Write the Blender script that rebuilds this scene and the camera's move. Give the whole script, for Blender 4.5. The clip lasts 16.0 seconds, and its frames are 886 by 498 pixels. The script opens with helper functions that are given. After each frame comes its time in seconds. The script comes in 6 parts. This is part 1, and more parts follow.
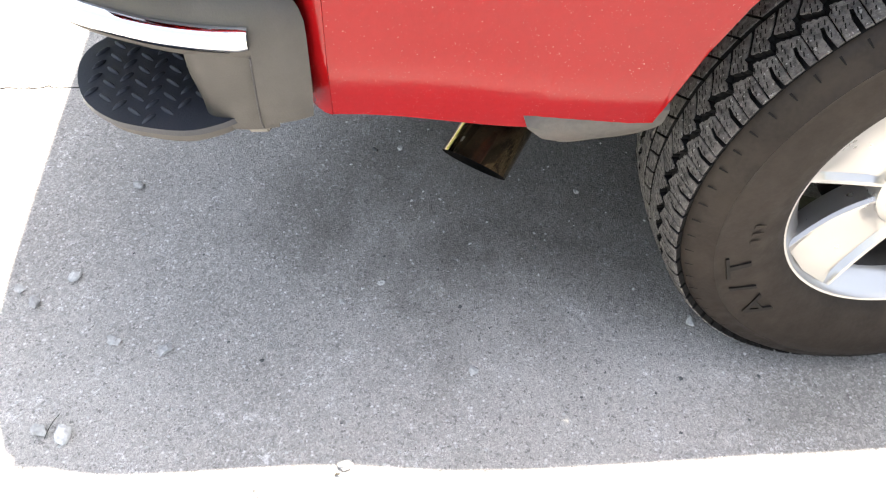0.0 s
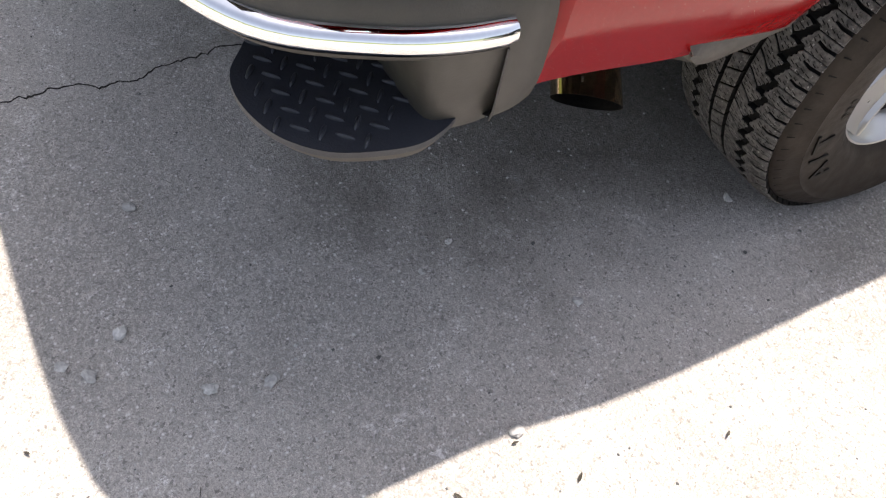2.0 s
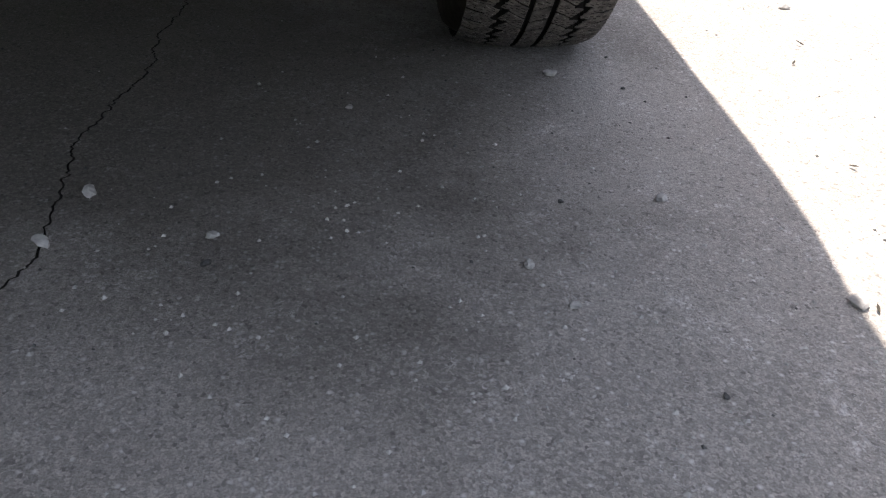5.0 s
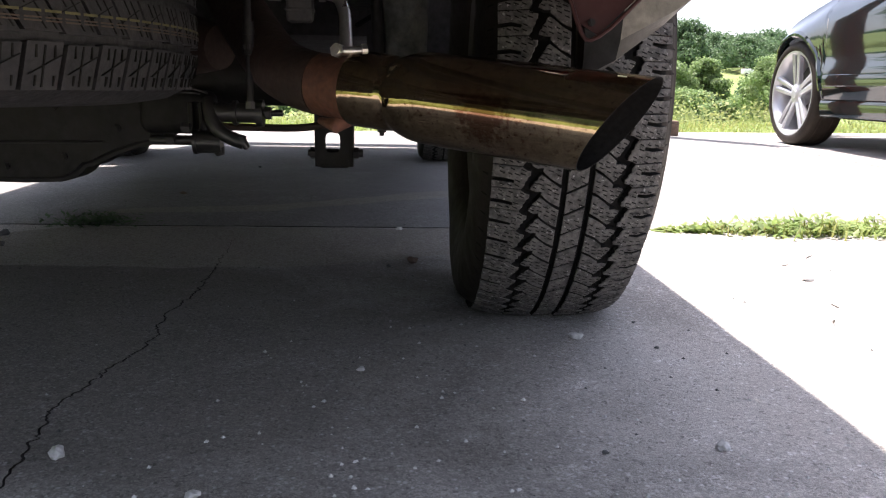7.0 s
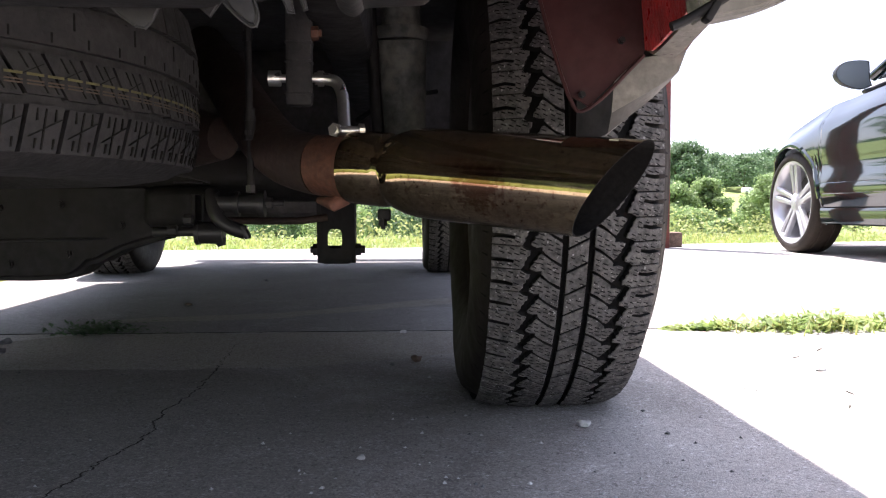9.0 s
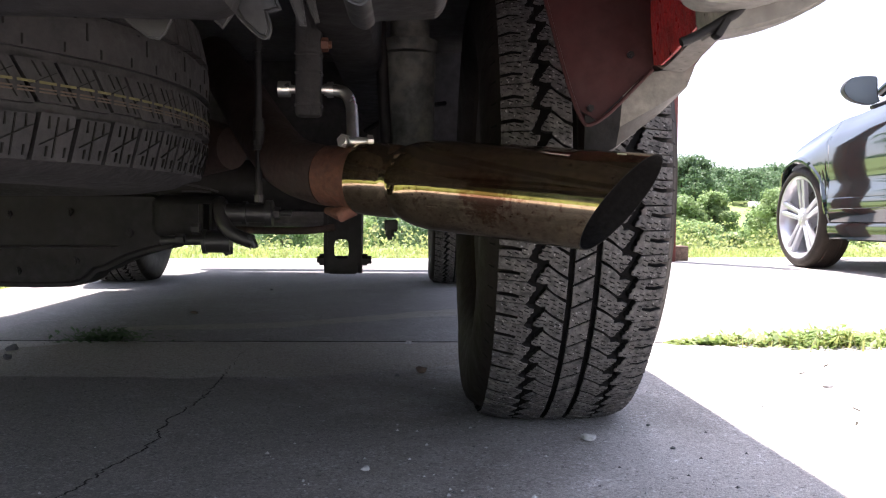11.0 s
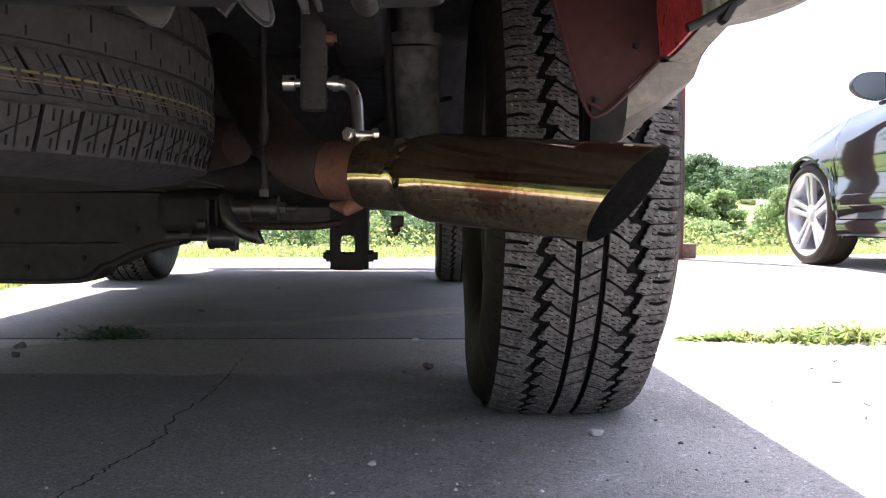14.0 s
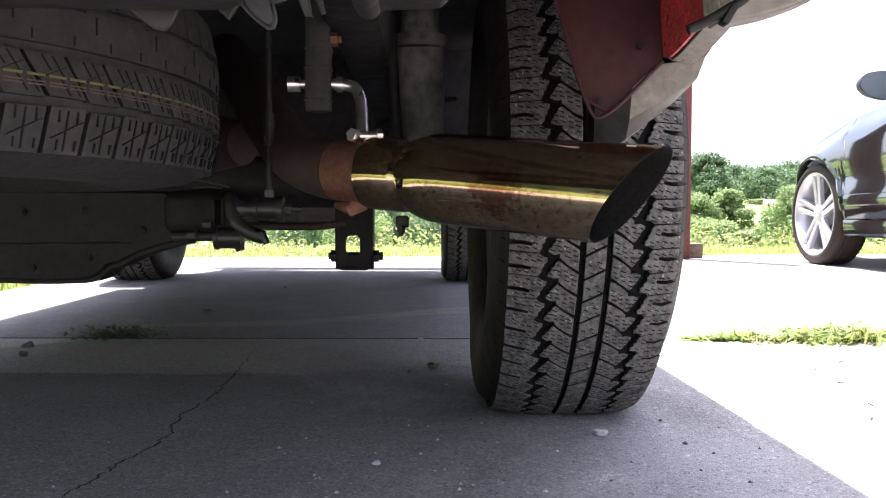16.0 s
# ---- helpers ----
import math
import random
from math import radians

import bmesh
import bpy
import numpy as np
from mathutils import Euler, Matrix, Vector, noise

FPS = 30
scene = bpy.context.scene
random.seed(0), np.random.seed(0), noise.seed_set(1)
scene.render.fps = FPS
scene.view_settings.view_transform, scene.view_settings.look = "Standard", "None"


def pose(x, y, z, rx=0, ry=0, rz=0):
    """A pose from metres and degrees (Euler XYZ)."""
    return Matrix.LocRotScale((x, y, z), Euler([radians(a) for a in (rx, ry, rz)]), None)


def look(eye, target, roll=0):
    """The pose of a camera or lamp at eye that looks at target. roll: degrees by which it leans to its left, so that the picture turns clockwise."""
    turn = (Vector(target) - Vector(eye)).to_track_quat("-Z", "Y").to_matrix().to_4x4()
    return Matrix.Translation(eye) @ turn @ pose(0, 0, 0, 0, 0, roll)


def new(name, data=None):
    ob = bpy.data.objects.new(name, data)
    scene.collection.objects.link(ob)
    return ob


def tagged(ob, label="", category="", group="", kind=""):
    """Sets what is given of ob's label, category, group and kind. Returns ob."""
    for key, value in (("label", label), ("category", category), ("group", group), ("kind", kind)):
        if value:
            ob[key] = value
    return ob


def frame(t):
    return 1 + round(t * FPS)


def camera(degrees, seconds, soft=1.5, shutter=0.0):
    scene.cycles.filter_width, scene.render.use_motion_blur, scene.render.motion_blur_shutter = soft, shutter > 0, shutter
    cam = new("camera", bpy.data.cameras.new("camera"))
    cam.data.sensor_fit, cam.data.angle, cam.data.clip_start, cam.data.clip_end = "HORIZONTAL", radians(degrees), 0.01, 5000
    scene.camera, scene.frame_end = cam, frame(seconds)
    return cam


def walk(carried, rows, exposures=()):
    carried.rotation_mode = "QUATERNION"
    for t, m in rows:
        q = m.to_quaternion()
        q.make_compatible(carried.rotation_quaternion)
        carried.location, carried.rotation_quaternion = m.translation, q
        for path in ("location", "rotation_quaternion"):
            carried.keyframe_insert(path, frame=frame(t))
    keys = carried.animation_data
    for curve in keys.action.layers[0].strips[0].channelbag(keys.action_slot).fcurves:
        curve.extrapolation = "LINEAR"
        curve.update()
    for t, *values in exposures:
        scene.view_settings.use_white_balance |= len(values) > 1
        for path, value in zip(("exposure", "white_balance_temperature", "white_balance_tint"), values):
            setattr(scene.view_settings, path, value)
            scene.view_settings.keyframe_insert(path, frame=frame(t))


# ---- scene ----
cam = camera(56.8, 16.0, 1.2)
PATH = [
    (0, (0.83, -0.698, 1.175), (-0.445, -0.544, -0.358), 3.1),
    (0.5, (0.834, -0.836, 1.194), (-0.416, -0.507, -0.333), 7.9),
    (1, (0.819, -1.018, 1.196), (-0.385, -0.462, -0.301), 13.0),
    (1.5, (0.707, -1.109, 1.164), (-0.382, -0.534, -0.412), 11.3),
    (2, (0.568, -1.207, 1.149), (-0.332, -0.501, -0.491), 13.0),
    (2.4, (0.46, -1.362, 1.131), (-0.25, -0.543, -0.55), 11.0),
    (2.5, (0.433, -1.406, 1.121), (-0.215, -0.563, -0.573), 11.1),
    (3, (0.222, -1.504, 1.069), (-0.167, -0.584, -0.663), 17.4),
    (3.2, (0.162, -1.498, 1.051), (-0.284, -0.569, -0.663), 11.0),
    (5.3, (-0.254, -1.403, 0.45), (-0.052, 0.338, -0.514), 3.1),
    (5.5, (-0.244, -1.392, 0.426), (-0.07, 0.412, -0.42), 2.6),
    (6, (-0.245, -1.386, 0.424), (-0.113, 0.488, -0.263), 2.2),
    (6.5, (-0.237, -1.376, 0.42), (-0.112, 0.553, -0.093), 2.1),
    (7, (-0.235, -1.359, 0.379), (-0.121, 0.599, -0.011), 1.1),
    (7.5, (-0.228, -1.351, 0.359), (-0.121, 0.64, 0.198), 0.9),
    (8, (-0.23, -1.357, 0.34), (-0.115, 0.638, 0.261), 0.0),
    (8.5, (-0.227, -1.36, 0.331), (-0.127, 0.634, 0.209), 0.4),
    (9, (-0.224, -1.36, 0.324), (-0.13, 0.636, 0.23), -0.1),
    (11.5, (-0.226, -1.361, 0.325), (-0.147, 0.636, 0.258), 0.6),
    (12, (-0.223, -1.361, 0.324), (-0.147, 0.637, 0.257), 0.4),
    (12.5, (-0.223, -1.361, 0.322), (-0.15, 0.637, 0.253), 0.4),
    (13, (-0.222, -1.361, 0.323), (-0.154, 0.637, 0.256), 0.4),
    (13.5, (-0.223, -1.358, 0.321), (-0.159, 0.639, 0.254), 0.3),
    (14, (-0.224, -1.358, 0.318), (-0.161, 0.64, 0.249), 0.3),
    (14.5, (-0.225, -1.357, 0.316), (-0.171, 0.641, 0.244), 0.4),
    (15, (-0.224, -1.358, 0.316), (-0.172, 0.64, 0.244), 0.3),
    (15.5, (-0.223, -1.359, 0.318), (-0.172, 0.639, 0.248), 0.3),
    (16, (-0.221, -1.361, 0.319), (-0.174, 0.638, 0.249), 0.3),
]
walk(cam, [(t, look(eye, target, roll)) for t, eye, target, roll in PATH], [(0, 2.15, 6400, 11), (0.5, 1.72, 6400, 13), (1.0, 1.4, 6400, 14), (1.5, 1.15, 6400, 15), (2.0, 0.92, 6400, 15), (2.6, 0.62, 6350, 14), (3.2, 0.12, 6600, 13), (5.4, 1.2, 6350, 17), (7.0, 1.52, 6150, 20), (9.0, 1.85, 6000, 22), (12.5, 2.0, 6000, 22), (16, 2.22, 6000, 22)])

# ---------------------------------------------------------------- light
SUN_WAY = Vector((0.20, -0.27, -1.0)).normalized()
sun_data = bpy.data.lights.new("sun", "SUN")
sun_data.energy, sun_data.angle, sun_data.color = 5.0, radians(0.53), (1.0, 0.91, 0.79)
sun = new("sun", sun_data)
sun.matrix_world = Matrix.Translation((-2, 3, 12)) @ SUN_WAY.to_track_quat("-Z", "Y").to_matrix().to_4x4()
world = bpy.data.worlds.new("sky")
scene.world = world
world.use_nodes = True
wn = world.node_tree.nodes
sky = wn.new("ShaderNodeTexSky")
sky.sky_type, sky.sun_disc = "NISHITA", False
sky.sun_elevation = math.asin(-SUN_WAY.z)
sky.sun_rotation = math.atan2(-SUN_WAY.x, -SUN_WAY.y)
sky.air_density, sky.dust_density, sky.ozone_density = 1.0, 2.0, 0.6
haze = wn.new("ShaderNodeHueSaturation")
haze.inputs["Saturation"].default_value = 0.5
world.node_tree.links.new(sky.outputs["Color"], haze.inputs["Color"])
world.node_tree.links.new(haze.outputs["Color"], wn["Background"].inputs["Color"])
wn["Background"].inputs["Strength"].default_value = 0.12


# ---------------------------------------------------------------- materials
def mat(name, base, rough=0.5, metal=0.0, var=0.15, fine=180.0, coarse=7.0, bump=0.1, coat=0.0, tint=None, tint_amount=0.5,
        spots=None, spot_scale=300.0, spot_cut=0.66, rough_var=0.1, sheen=0.0, patch=None):
    """Base colour varied at two scales, with optional patches of a second colour and small spots of a third."""
    m = bpy.data.materials.new(name)
    m.use_nodes = True
    nt = m.node_tree
    n, li = nt.nodes, nt.links
    p = n["Principled BSDF"]
    co = n.new("ShaderNodeTexCoord")

    def noise_tex(scale, detail=3.0, rough_n=0.55):
        t = n.new("ShaderNodeTexNoise")
        t.inputs["Scale"].default_value, t.inputs["Detail"].default_value = scale, detail
        t.inputs["Roughness"].default_value = rough_n
        li.new(co.outputs["Object"], t.inputs["Vector"])
        return t.outputs["Fac"]

    def ramp(src, a, b, lo=0.0, hi=1.0):
        r = n.new("ShaderNodeMapRange")
        r.inputs["From Min"].default_value, r.inputs["From Max"].default_value = a, b
        r.inputs["To Min"].default_value, r.inputs["To Max"].default_value = lo, hi
        li.new(src, r.inputs["Value"])
        return r.outputs["Result"]

    def mix(fac, a, b, mode="MIX"):
        x = n.new("ShaderNodeMix")
        x.data_type, x.blend_type = "RGBA", mode
        for sock, v in ((x.inputs[0], fac), (x.inputs[6], a), (x.inputs[7], b)):
            if isinstance(v, (int, float)):
                sock.default_value = v
            elif isinstance(v, tuple):
                sock.default_value = (*v, 1.0)
            else:
                li.new(v, sock)
        return x.outputs[2]

    f, c = noise_tex(fine, 4.0), noise_tex(coarse, 4.0)
    value = n.new("ShaderNodeMath")
    value.operation = "MULTIPLY"
    li.new(ramp(f, 0.3, 0.7, 1 - var, 1 + var), value.inputs[0])
    li.new(ramp(c, 0.3, 0.7, 1 - var, 1 + var), value.inputs[1])
    grey = n.new("ShaderNodeCombineColor")
    for s in grey.inputs[:3]:
        li.new(value.outputs[0], s)
    col = mix(1.0, tuple(base), grey.outputs[0], "MULTIPLY")
    if tint:
        col = mix(ramp(noise_tex(coarse * 1.7, 5.0, 0.65), 0.45, 0.68, 0.0, tint_amount), col, tuple(tint))
    if spots:
        for i, s in enumerate(spots):
            col = mix(ramp(noise_tex(spot_scale * (1 + 0.37 * i), 1.0), spot_cut, spot_cut + 0.06), col, tuple(s))
    if patch:
        centre, radius, colour = patch
        off = n.new("ShaderNodeVectorMath")
        off.operation = "DISTANCE"
        off.inputs[1].default_value = centre
        li.new(co.outputs["Object"], off.inputs[0])
        rag = n.new("ShaderNodeMath")
        rag.operation = "ADD"
        li.new(ramp(off.outputs["Value"], 0.0, radius), rag.inputs[0])
        li.new(ramp(noise_tex(140.0, 6.0, 0.75), 0.3, 0.7, -0.7, 0.7), rag.inputs[1])
        col = mix(ramp(rag.outputs[0], 0.45, 0.85, 0.8, 0.0), col, tuple(colour))
    li.new(col, p.inputs["Base Color"])
    li.new(ramp(noise_tex(coarse * 4, 4.0), 0.3, 0.7, max(0.02, rough - rough_var), min(1.0, rough + rough_var)), p.inputs["Roughness"])
    p.inputs["Metallic"].default_value = metal
    p.inputs["Coat Weight"].default_value = coat
    p.inputs["Coat Roughness"].default_value = 0.04
    p.inputs["Sheen Weight"].default_value = sheen
    if bump:
        b = n.new("ShaderNodeBump")
        b.inputs["Strength"].default_value, b.inputs["Distance"].default_value = bump, 0.004
        li.new(f, b.inputs["Height"])
        li.new(b.outputs["Normal"], p.inputs["Normal"])
    return m


def concrete_mat(name, base, pale, truck_shade=False):
    """Worn broom-finished concrete: sand grains, dark pores, pale scuffs and broad stains; the last flag paints in
    shade under the truck.
    """
    m = bpy.data.materials.new(name)
    m.use_nodes = True
    nt = m.node_tree
    n, li = nt.nodes, nt.links
    p = n["Principled BSDF"]
    co = n.new("ShaderNodeTexCoord")

    def tex(scale, detail=2.0, rough_n=0.6, warp=0.0):
        t = n.new("ShaderNodeTexNoise")
        t.inputs["Scale"].default_value, t.inputs["Detail"].default_value = scale, detail
        t.inputs["Roughness"].default_value, t.inputs["Distortion"].default_value = rough_n, warp
        li.new(co.outputs["Object"], t.inputs["Vector"])
        return t.outputs["Fac"]

    def ramp(src, a, b, lo=0.0, hi=1.0):
        r = n.new("ShaderNodeMapRange")
        for k, v in zip(("From Min", "From Max", "To Min", "To Max"), (a, b, lo, hi)):
            r.inputs[k].default_value = v
        li.new(src, r.inputs["Value"])
        return r.outputs["Result"]

    def times(a, b):
        x = n.new("ShaderNodeMath")
        x.operation = "MULTIPLY"
        li.new(a, x.inputs[0])
        li.new(b, x.inputs[1])
        return x.outputs[0]

    def mix(fac, a, b):
        x = n.new("ShaderNodeMix")
        x.data_type = "RGBA"
        for sock, v in ((x.inputs[0], fac), (x.inputs[6], a), (x.inputs[7], b)):
            if isinstance(v, tuple):
                sock.default_value = (*v, 1.0)
            else:
                li.new(v, sock)
        return x.outputs[2]

    grain = n.new("ShaderNodeTexVoronoi")
    grain.inputs["Scale"].default_value = 300.0
    li.new(co.outputs["Object"], grain.inputs["Vector"])
    sep = n.new("ShaderNodeSeparateColor")
    li.new(grain.outputs["Color"], sep.inputs[0])
    cells = n.new("ShaderNodeTexVoronoi")
    cells.inputs["Scale"].default_value = 165.0
    li.new(co.outputs["Object"], cells.inputs["Vector"])
    fleck = n.new("ShaderNodeSeparateColor")
    li.new(cells.outputs["Color"], fleck.inputs[0])
    dot = ramp(cells.outputs["Distance"], 0.15, 0.55, 1.0, 0.0)
    fine = tex(420.0, 3.0, 0.75)
    tone_patch = tex(1.6, 5.0, 0.62, 0.6)
    blot = tex(9.0, 5.0, 0.65, 0.4)
    col = mix(ramp(tone_patch, 0.38, 0.64), tuple(0.80 * c for c in base), tuple(1.12 * c for c in base))
    col = mix(ramp(sep.outputs[0], 0.25, 1.0, 0.0, 0.68), col, tuple(1.62 * c for c in base))
    col = mix(times(ramp(sep.outputs[1], 0.72, 0.95), ramp(tex(70.0, 3.0), 0.40, 0.60)), col, tuple(0.5 * c for c in base))
    col = mix(ramp(fine, 0.36, 0.60, 0.64, 0.0), col, tuple(0.42 * c for c in base))
    col = mix(ramp(tex(300.0, 4.0, 0.75), 0.63, 0.74, 0.0, 0.38), col, (0.07, 0.065, 0.058))
    col = mix(times(ramp(fleck.outputs[0], 0.89, 0.96, 0.0, 0.9), dot), col, tuple(0.92 * c for c in pale))
    col = mix(times(ramp(fleck.outputs[1], 0.92, 0.98, 0.0, 0.6), dot), col, tuple(0.3 * c for c in base))
    # scuffs where the skin is rubbed pale
    scuff = times(ramp(tex(85.0, 6.0, 0.75, 1.5), 0.53, 0.61), ramp(tex(9.5, 5.0, 0.65, 0.5), 0.52, 0.62))
    col = mix(times(scuff, ramp(fine, 0.35, 0.6, 0.35, 1.0)), col, pale)
    col = mix(ramp(blot, 0.62, 0.78, 0.0, 0.35), col, tuple(0.68 * c for c in base))
    # Dark oval: shade under the truck put into the colour.
    if truck_shade:
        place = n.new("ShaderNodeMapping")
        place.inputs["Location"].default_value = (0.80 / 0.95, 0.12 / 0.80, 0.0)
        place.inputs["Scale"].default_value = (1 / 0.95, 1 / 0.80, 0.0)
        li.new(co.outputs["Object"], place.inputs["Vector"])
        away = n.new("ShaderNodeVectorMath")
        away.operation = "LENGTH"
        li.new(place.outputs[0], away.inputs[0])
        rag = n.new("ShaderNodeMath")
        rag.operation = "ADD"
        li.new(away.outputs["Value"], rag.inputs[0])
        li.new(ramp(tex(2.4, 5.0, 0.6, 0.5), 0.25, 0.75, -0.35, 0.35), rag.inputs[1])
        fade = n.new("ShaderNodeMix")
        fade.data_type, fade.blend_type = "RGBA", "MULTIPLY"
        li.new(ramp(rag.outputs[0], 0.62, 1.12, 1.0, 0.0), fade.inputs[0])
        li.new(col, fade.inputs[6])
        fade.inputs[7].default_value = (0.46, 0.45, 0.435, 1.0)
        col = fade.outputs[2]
    li.new(col, p.inputs["Base Color"])
    p.inputs["Roughness"].default_value = 0.88
    h = n.new("ShaderNodeMath")
    h.operation = "ADD"
    li.new(fine, h.inputs[0])
    li.new(tex(130.0, 4.0, 0.7), h.inputs[1])
    b = n.new("ShaderNodeBump")
    b.inputs["Strength"].default_value, b.inputs["Distance"].default_value = 0.75, 0.004
    li.new(h.outputs[0], b.inputs["Height"])
    li.new(b.outputs["Normal"], p.inputs["Normal"])
    return m


CONCRETE = concrete_mat("concrete", (0.510, 0.480, 0.438), (0.92, 0.90, 0.87), truck_shade=True)
CONCRETE_FAR = concrete_mat("concrete_beyond", (0.305, 0.293, 0.276), (0.55, 0.545, 0.53))
CONCRETE_LIT = concrete_mat("concrete_lit", (0.40, 0.366, 0.315), (0.5, 0.47, 0.43))
CRACK_DIRT = mat("crack_dirt", (0.03, 0.026, 0.022), 0.95, var=0.3, fine=150, coarse=12)
MEADOW = mat("meadow", (0.15, 0.22, 0.055), 0.9, var=0.35, fine=6, coarse=0.25, bump=0.4, tint=(0.26, 0.27, 0.09), tint_amount=0.7)
GRASS = mat("grass", (0.27, 0.33, 0.095), 0.7, var=0.35, fine=30, coarse=3, bump=0, tint=(0.45, 0.40, 0.16), tint_amount=0.85)
WEED = mat("weed_leaf", (0.20, 0.29, 0.085), 0.6, var=0.35, fine=60, coarse=9, bump=0, tint=(0.30, 0.33, 0.10), tint_amount=0.6)
STONE = mat("stone", (0.56, 0.55, 0.52), 0.85, var=0.25, fine=140, coarse=25, bump=0.5)
STONE_MID = mat("mid_stone", (0.45, 0.44, 0.42), 0.85, var=0.25, fine=140, coarse=25, bump=0.5)
STONE_DARK = mat("dark_stone", (0.12, 0.12, 0.115), 0.8, var=0.3, fine=140, coarse=30, bump=0.5)
STONE_BROWN = mat("brown_stone", (0.16, 0.11, 0.08), 0.85, var=0.3, fine=140, coarse=30, bump=0.5)
DRY = mat("dry_leaf", (0.055, 0.048, 0.036), 0.8, var=0.3, fine=100, coarse=20, bump=0)
RED = mat("red_paint", (0.285, 0.0045, 0.006), 0.11, var=0.05, fine=130, coarse=3, bump=0.08, coat=0.0, spots=[(0.52, 0.24, 0.21)], spot_scale=480, spot_cut=0.725, rough_var=0.03)
RED.node_tree.nodes["Principled BSDF"].inputs["IOR"].default_value = 1.40
RED_CHIP = mat("red_stone_guard", (0.46, 0.045, 0.045), 0.34, var=0.25, fine=150, coarse=12, bump=1.0, tint=(0.06, 0.025, 0.02), tint_amount=0.6)
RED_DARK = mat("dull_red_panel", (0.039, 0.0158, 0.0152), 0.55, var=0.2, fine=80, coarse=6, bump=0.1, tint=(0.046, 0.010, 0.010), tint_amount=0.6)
GREY_PLASTIC = mat("grey_plastic", (0.056, 0.0512, 0.0445), 0.5, var=0.06, fine=500, coarse=6, bump=0.12, tint=(0.092, 0.085, 0.074), tint_amount=0.4)
GREY_GUARD = mat("grey_guard", (0.084, 0.078, 0.070), 0.6, var=0.12, fine=120, coarse=9, bump=0.2, tint=(0.10, 0.08, 0.068), tint_amount=0.5,
                 spots=[(0.1, 0.08, 0.07)], spot_scale=130, spot_cut=0.7)
DUST_AND_BOUNCE = mat("dust_and_bounce", (0.215, 0.20, 0.172), 0.75, var=0.18, fine=120, coarse=14, bump=0.3, tint=(0.12, 0.105, 0.088), tint_amount=0.6, spots=[(0.06, 0.045, 0.03)], spot_scale=160, spot_cut=0.72)
BLACK_PLASTIC = mat("black_plastic", (0.022, 0.023, 0.026), 0.5, var=0.12, fine=300, coarse=8, bump=0.1)
STEP_RUBBER = mat("step_rubber", (0.030, 0.033, 0.042), 0.42, var=0.12, fine=350, coarse=9, bump=0.12)
CHROME = mat("chrome", (0.86, 0.87, 0.88), 0.05, 1.0, var=0.03, bump=0, rough_var=0.02)
STEEL = mat("polished_steel", (0.72, 0.69, 0.63), 0.34, 1.0, var=0.1, fine=90, coarse=12, bump=0.03)
TIP_STEEL = mat("heat_tinted_steel", (0.37, 0.28, 0.17), 0.065, 0.95, var=0.2, fine=70, coarse=5, bump=0.02, tint=(0.21, 0.13, 0.085), tint_amount=0.75,
                spots=[(0.08, 0.035, 0.018)], spot_scale=260, spot_cut=0.68, rough_var=0.05, patch=((-0.150, -0.537, 0.352), 0.042, (0.15, 0.062, 0.032)))
AXLE_BLACK = mat("oily_black_steel", (0.014, 0.0133, 0.0135), 0.6, var=0.4, fine=60, coarse=9, bump=0.3, tint=(0.020, 0.017, 0.014), tint_amount=0.6)
SOOT_BLACK = mat("soot_black", (0.012, 0.011, 0.01), 0.9, var=0.3, bump=0.2)
RUST = mat("rusty_pipe", (0.105, 0.042, 0.024), 0.7, 0.2, var=0.3, fine=130, coarse=14, bump=0.35, tint=(0.055, 0.03, 0.022), tint_amount=0.7)
RUST_DARK = mat("dark_rusty_pipe", (0.034, 0.020, 0.015), 0.75, 0.2, var=0.3, fine=130, coarse=10, bump=0.3)
RUBBER = mat("tyre_rubber", (0.076, 0.071, 0.066), 0.88, var=0.45, fine=150, coarse=55, bump=0.8, tint=(0.17, 0.16, 0.145), tint_amount=0.75, spots=[(0.28, 0.27, 0.255), (0.012, 0.011, 0.010)], spot_scale=210, spot_cut=0.675)
RUBBER_SIDE = mat("tyre_sidewall", (0.022, 0.0168, 0.0130), 0.62, var=0.14, fine=160, coarse=9, bump=0.1, tint=(0.036, 0.028, 0.021), tint_amount=0.6)
GROOVE = mat("dark_groove_rubber", (0.009, 0.0085, 0.008), 0.9, var=0.2, bump=0.1)
LETTER = mat("moulded_letter_rubber", (0.009, 0.008, 0.007), 0.6, var=0.1, bump=0.05)
RUBBER_INNER = mat("dark_inner_sidewall", (0.020, 0.0165, 0.014), 0.7, var=0.2, fine=120, coarse=10, bump=0.15)
BROWN_MARK = mat("brown_mark", (0.06, 0.04, 0.025), 0.8, var=0.2, bump=0.1)
RUBBER_SPARE = mat("spare_rubber", (0.012, 0.0107, 0.0103), 0.75, var=0.3, fine=150, coarse=25, bump=0.35, tint=(0.028, 0.0245, 0.0235), tint_amount=0.6)
YELLOW = mat("yellow_mark", (0.10, 0.088, 0.030), 0.8, var=0.25, fine=150, coarse=30, bump=0.2)
ALLOY = mat("silver_alloy", (0.52, 0.51, 0.49), 0.30, 0.75, var=0.02, fine=12, coarse=4, bump=0.0, coat=0.2, rough_var=0.04)
WHEEL_SHADE = mat("wheel_shade", (0.05, 0.045, 0.04), 0.6, 0.2, var=0.2, fine=60, coarse=9, bump=0.1)
ALLOY_BRIGHT = mat("bright_alloy", (0.55, 0.55, 0.57), 0.32, 0.6, var=0.01, fine=20, coarse=5, bump=0, coat=0.2, rough_var=0.03)
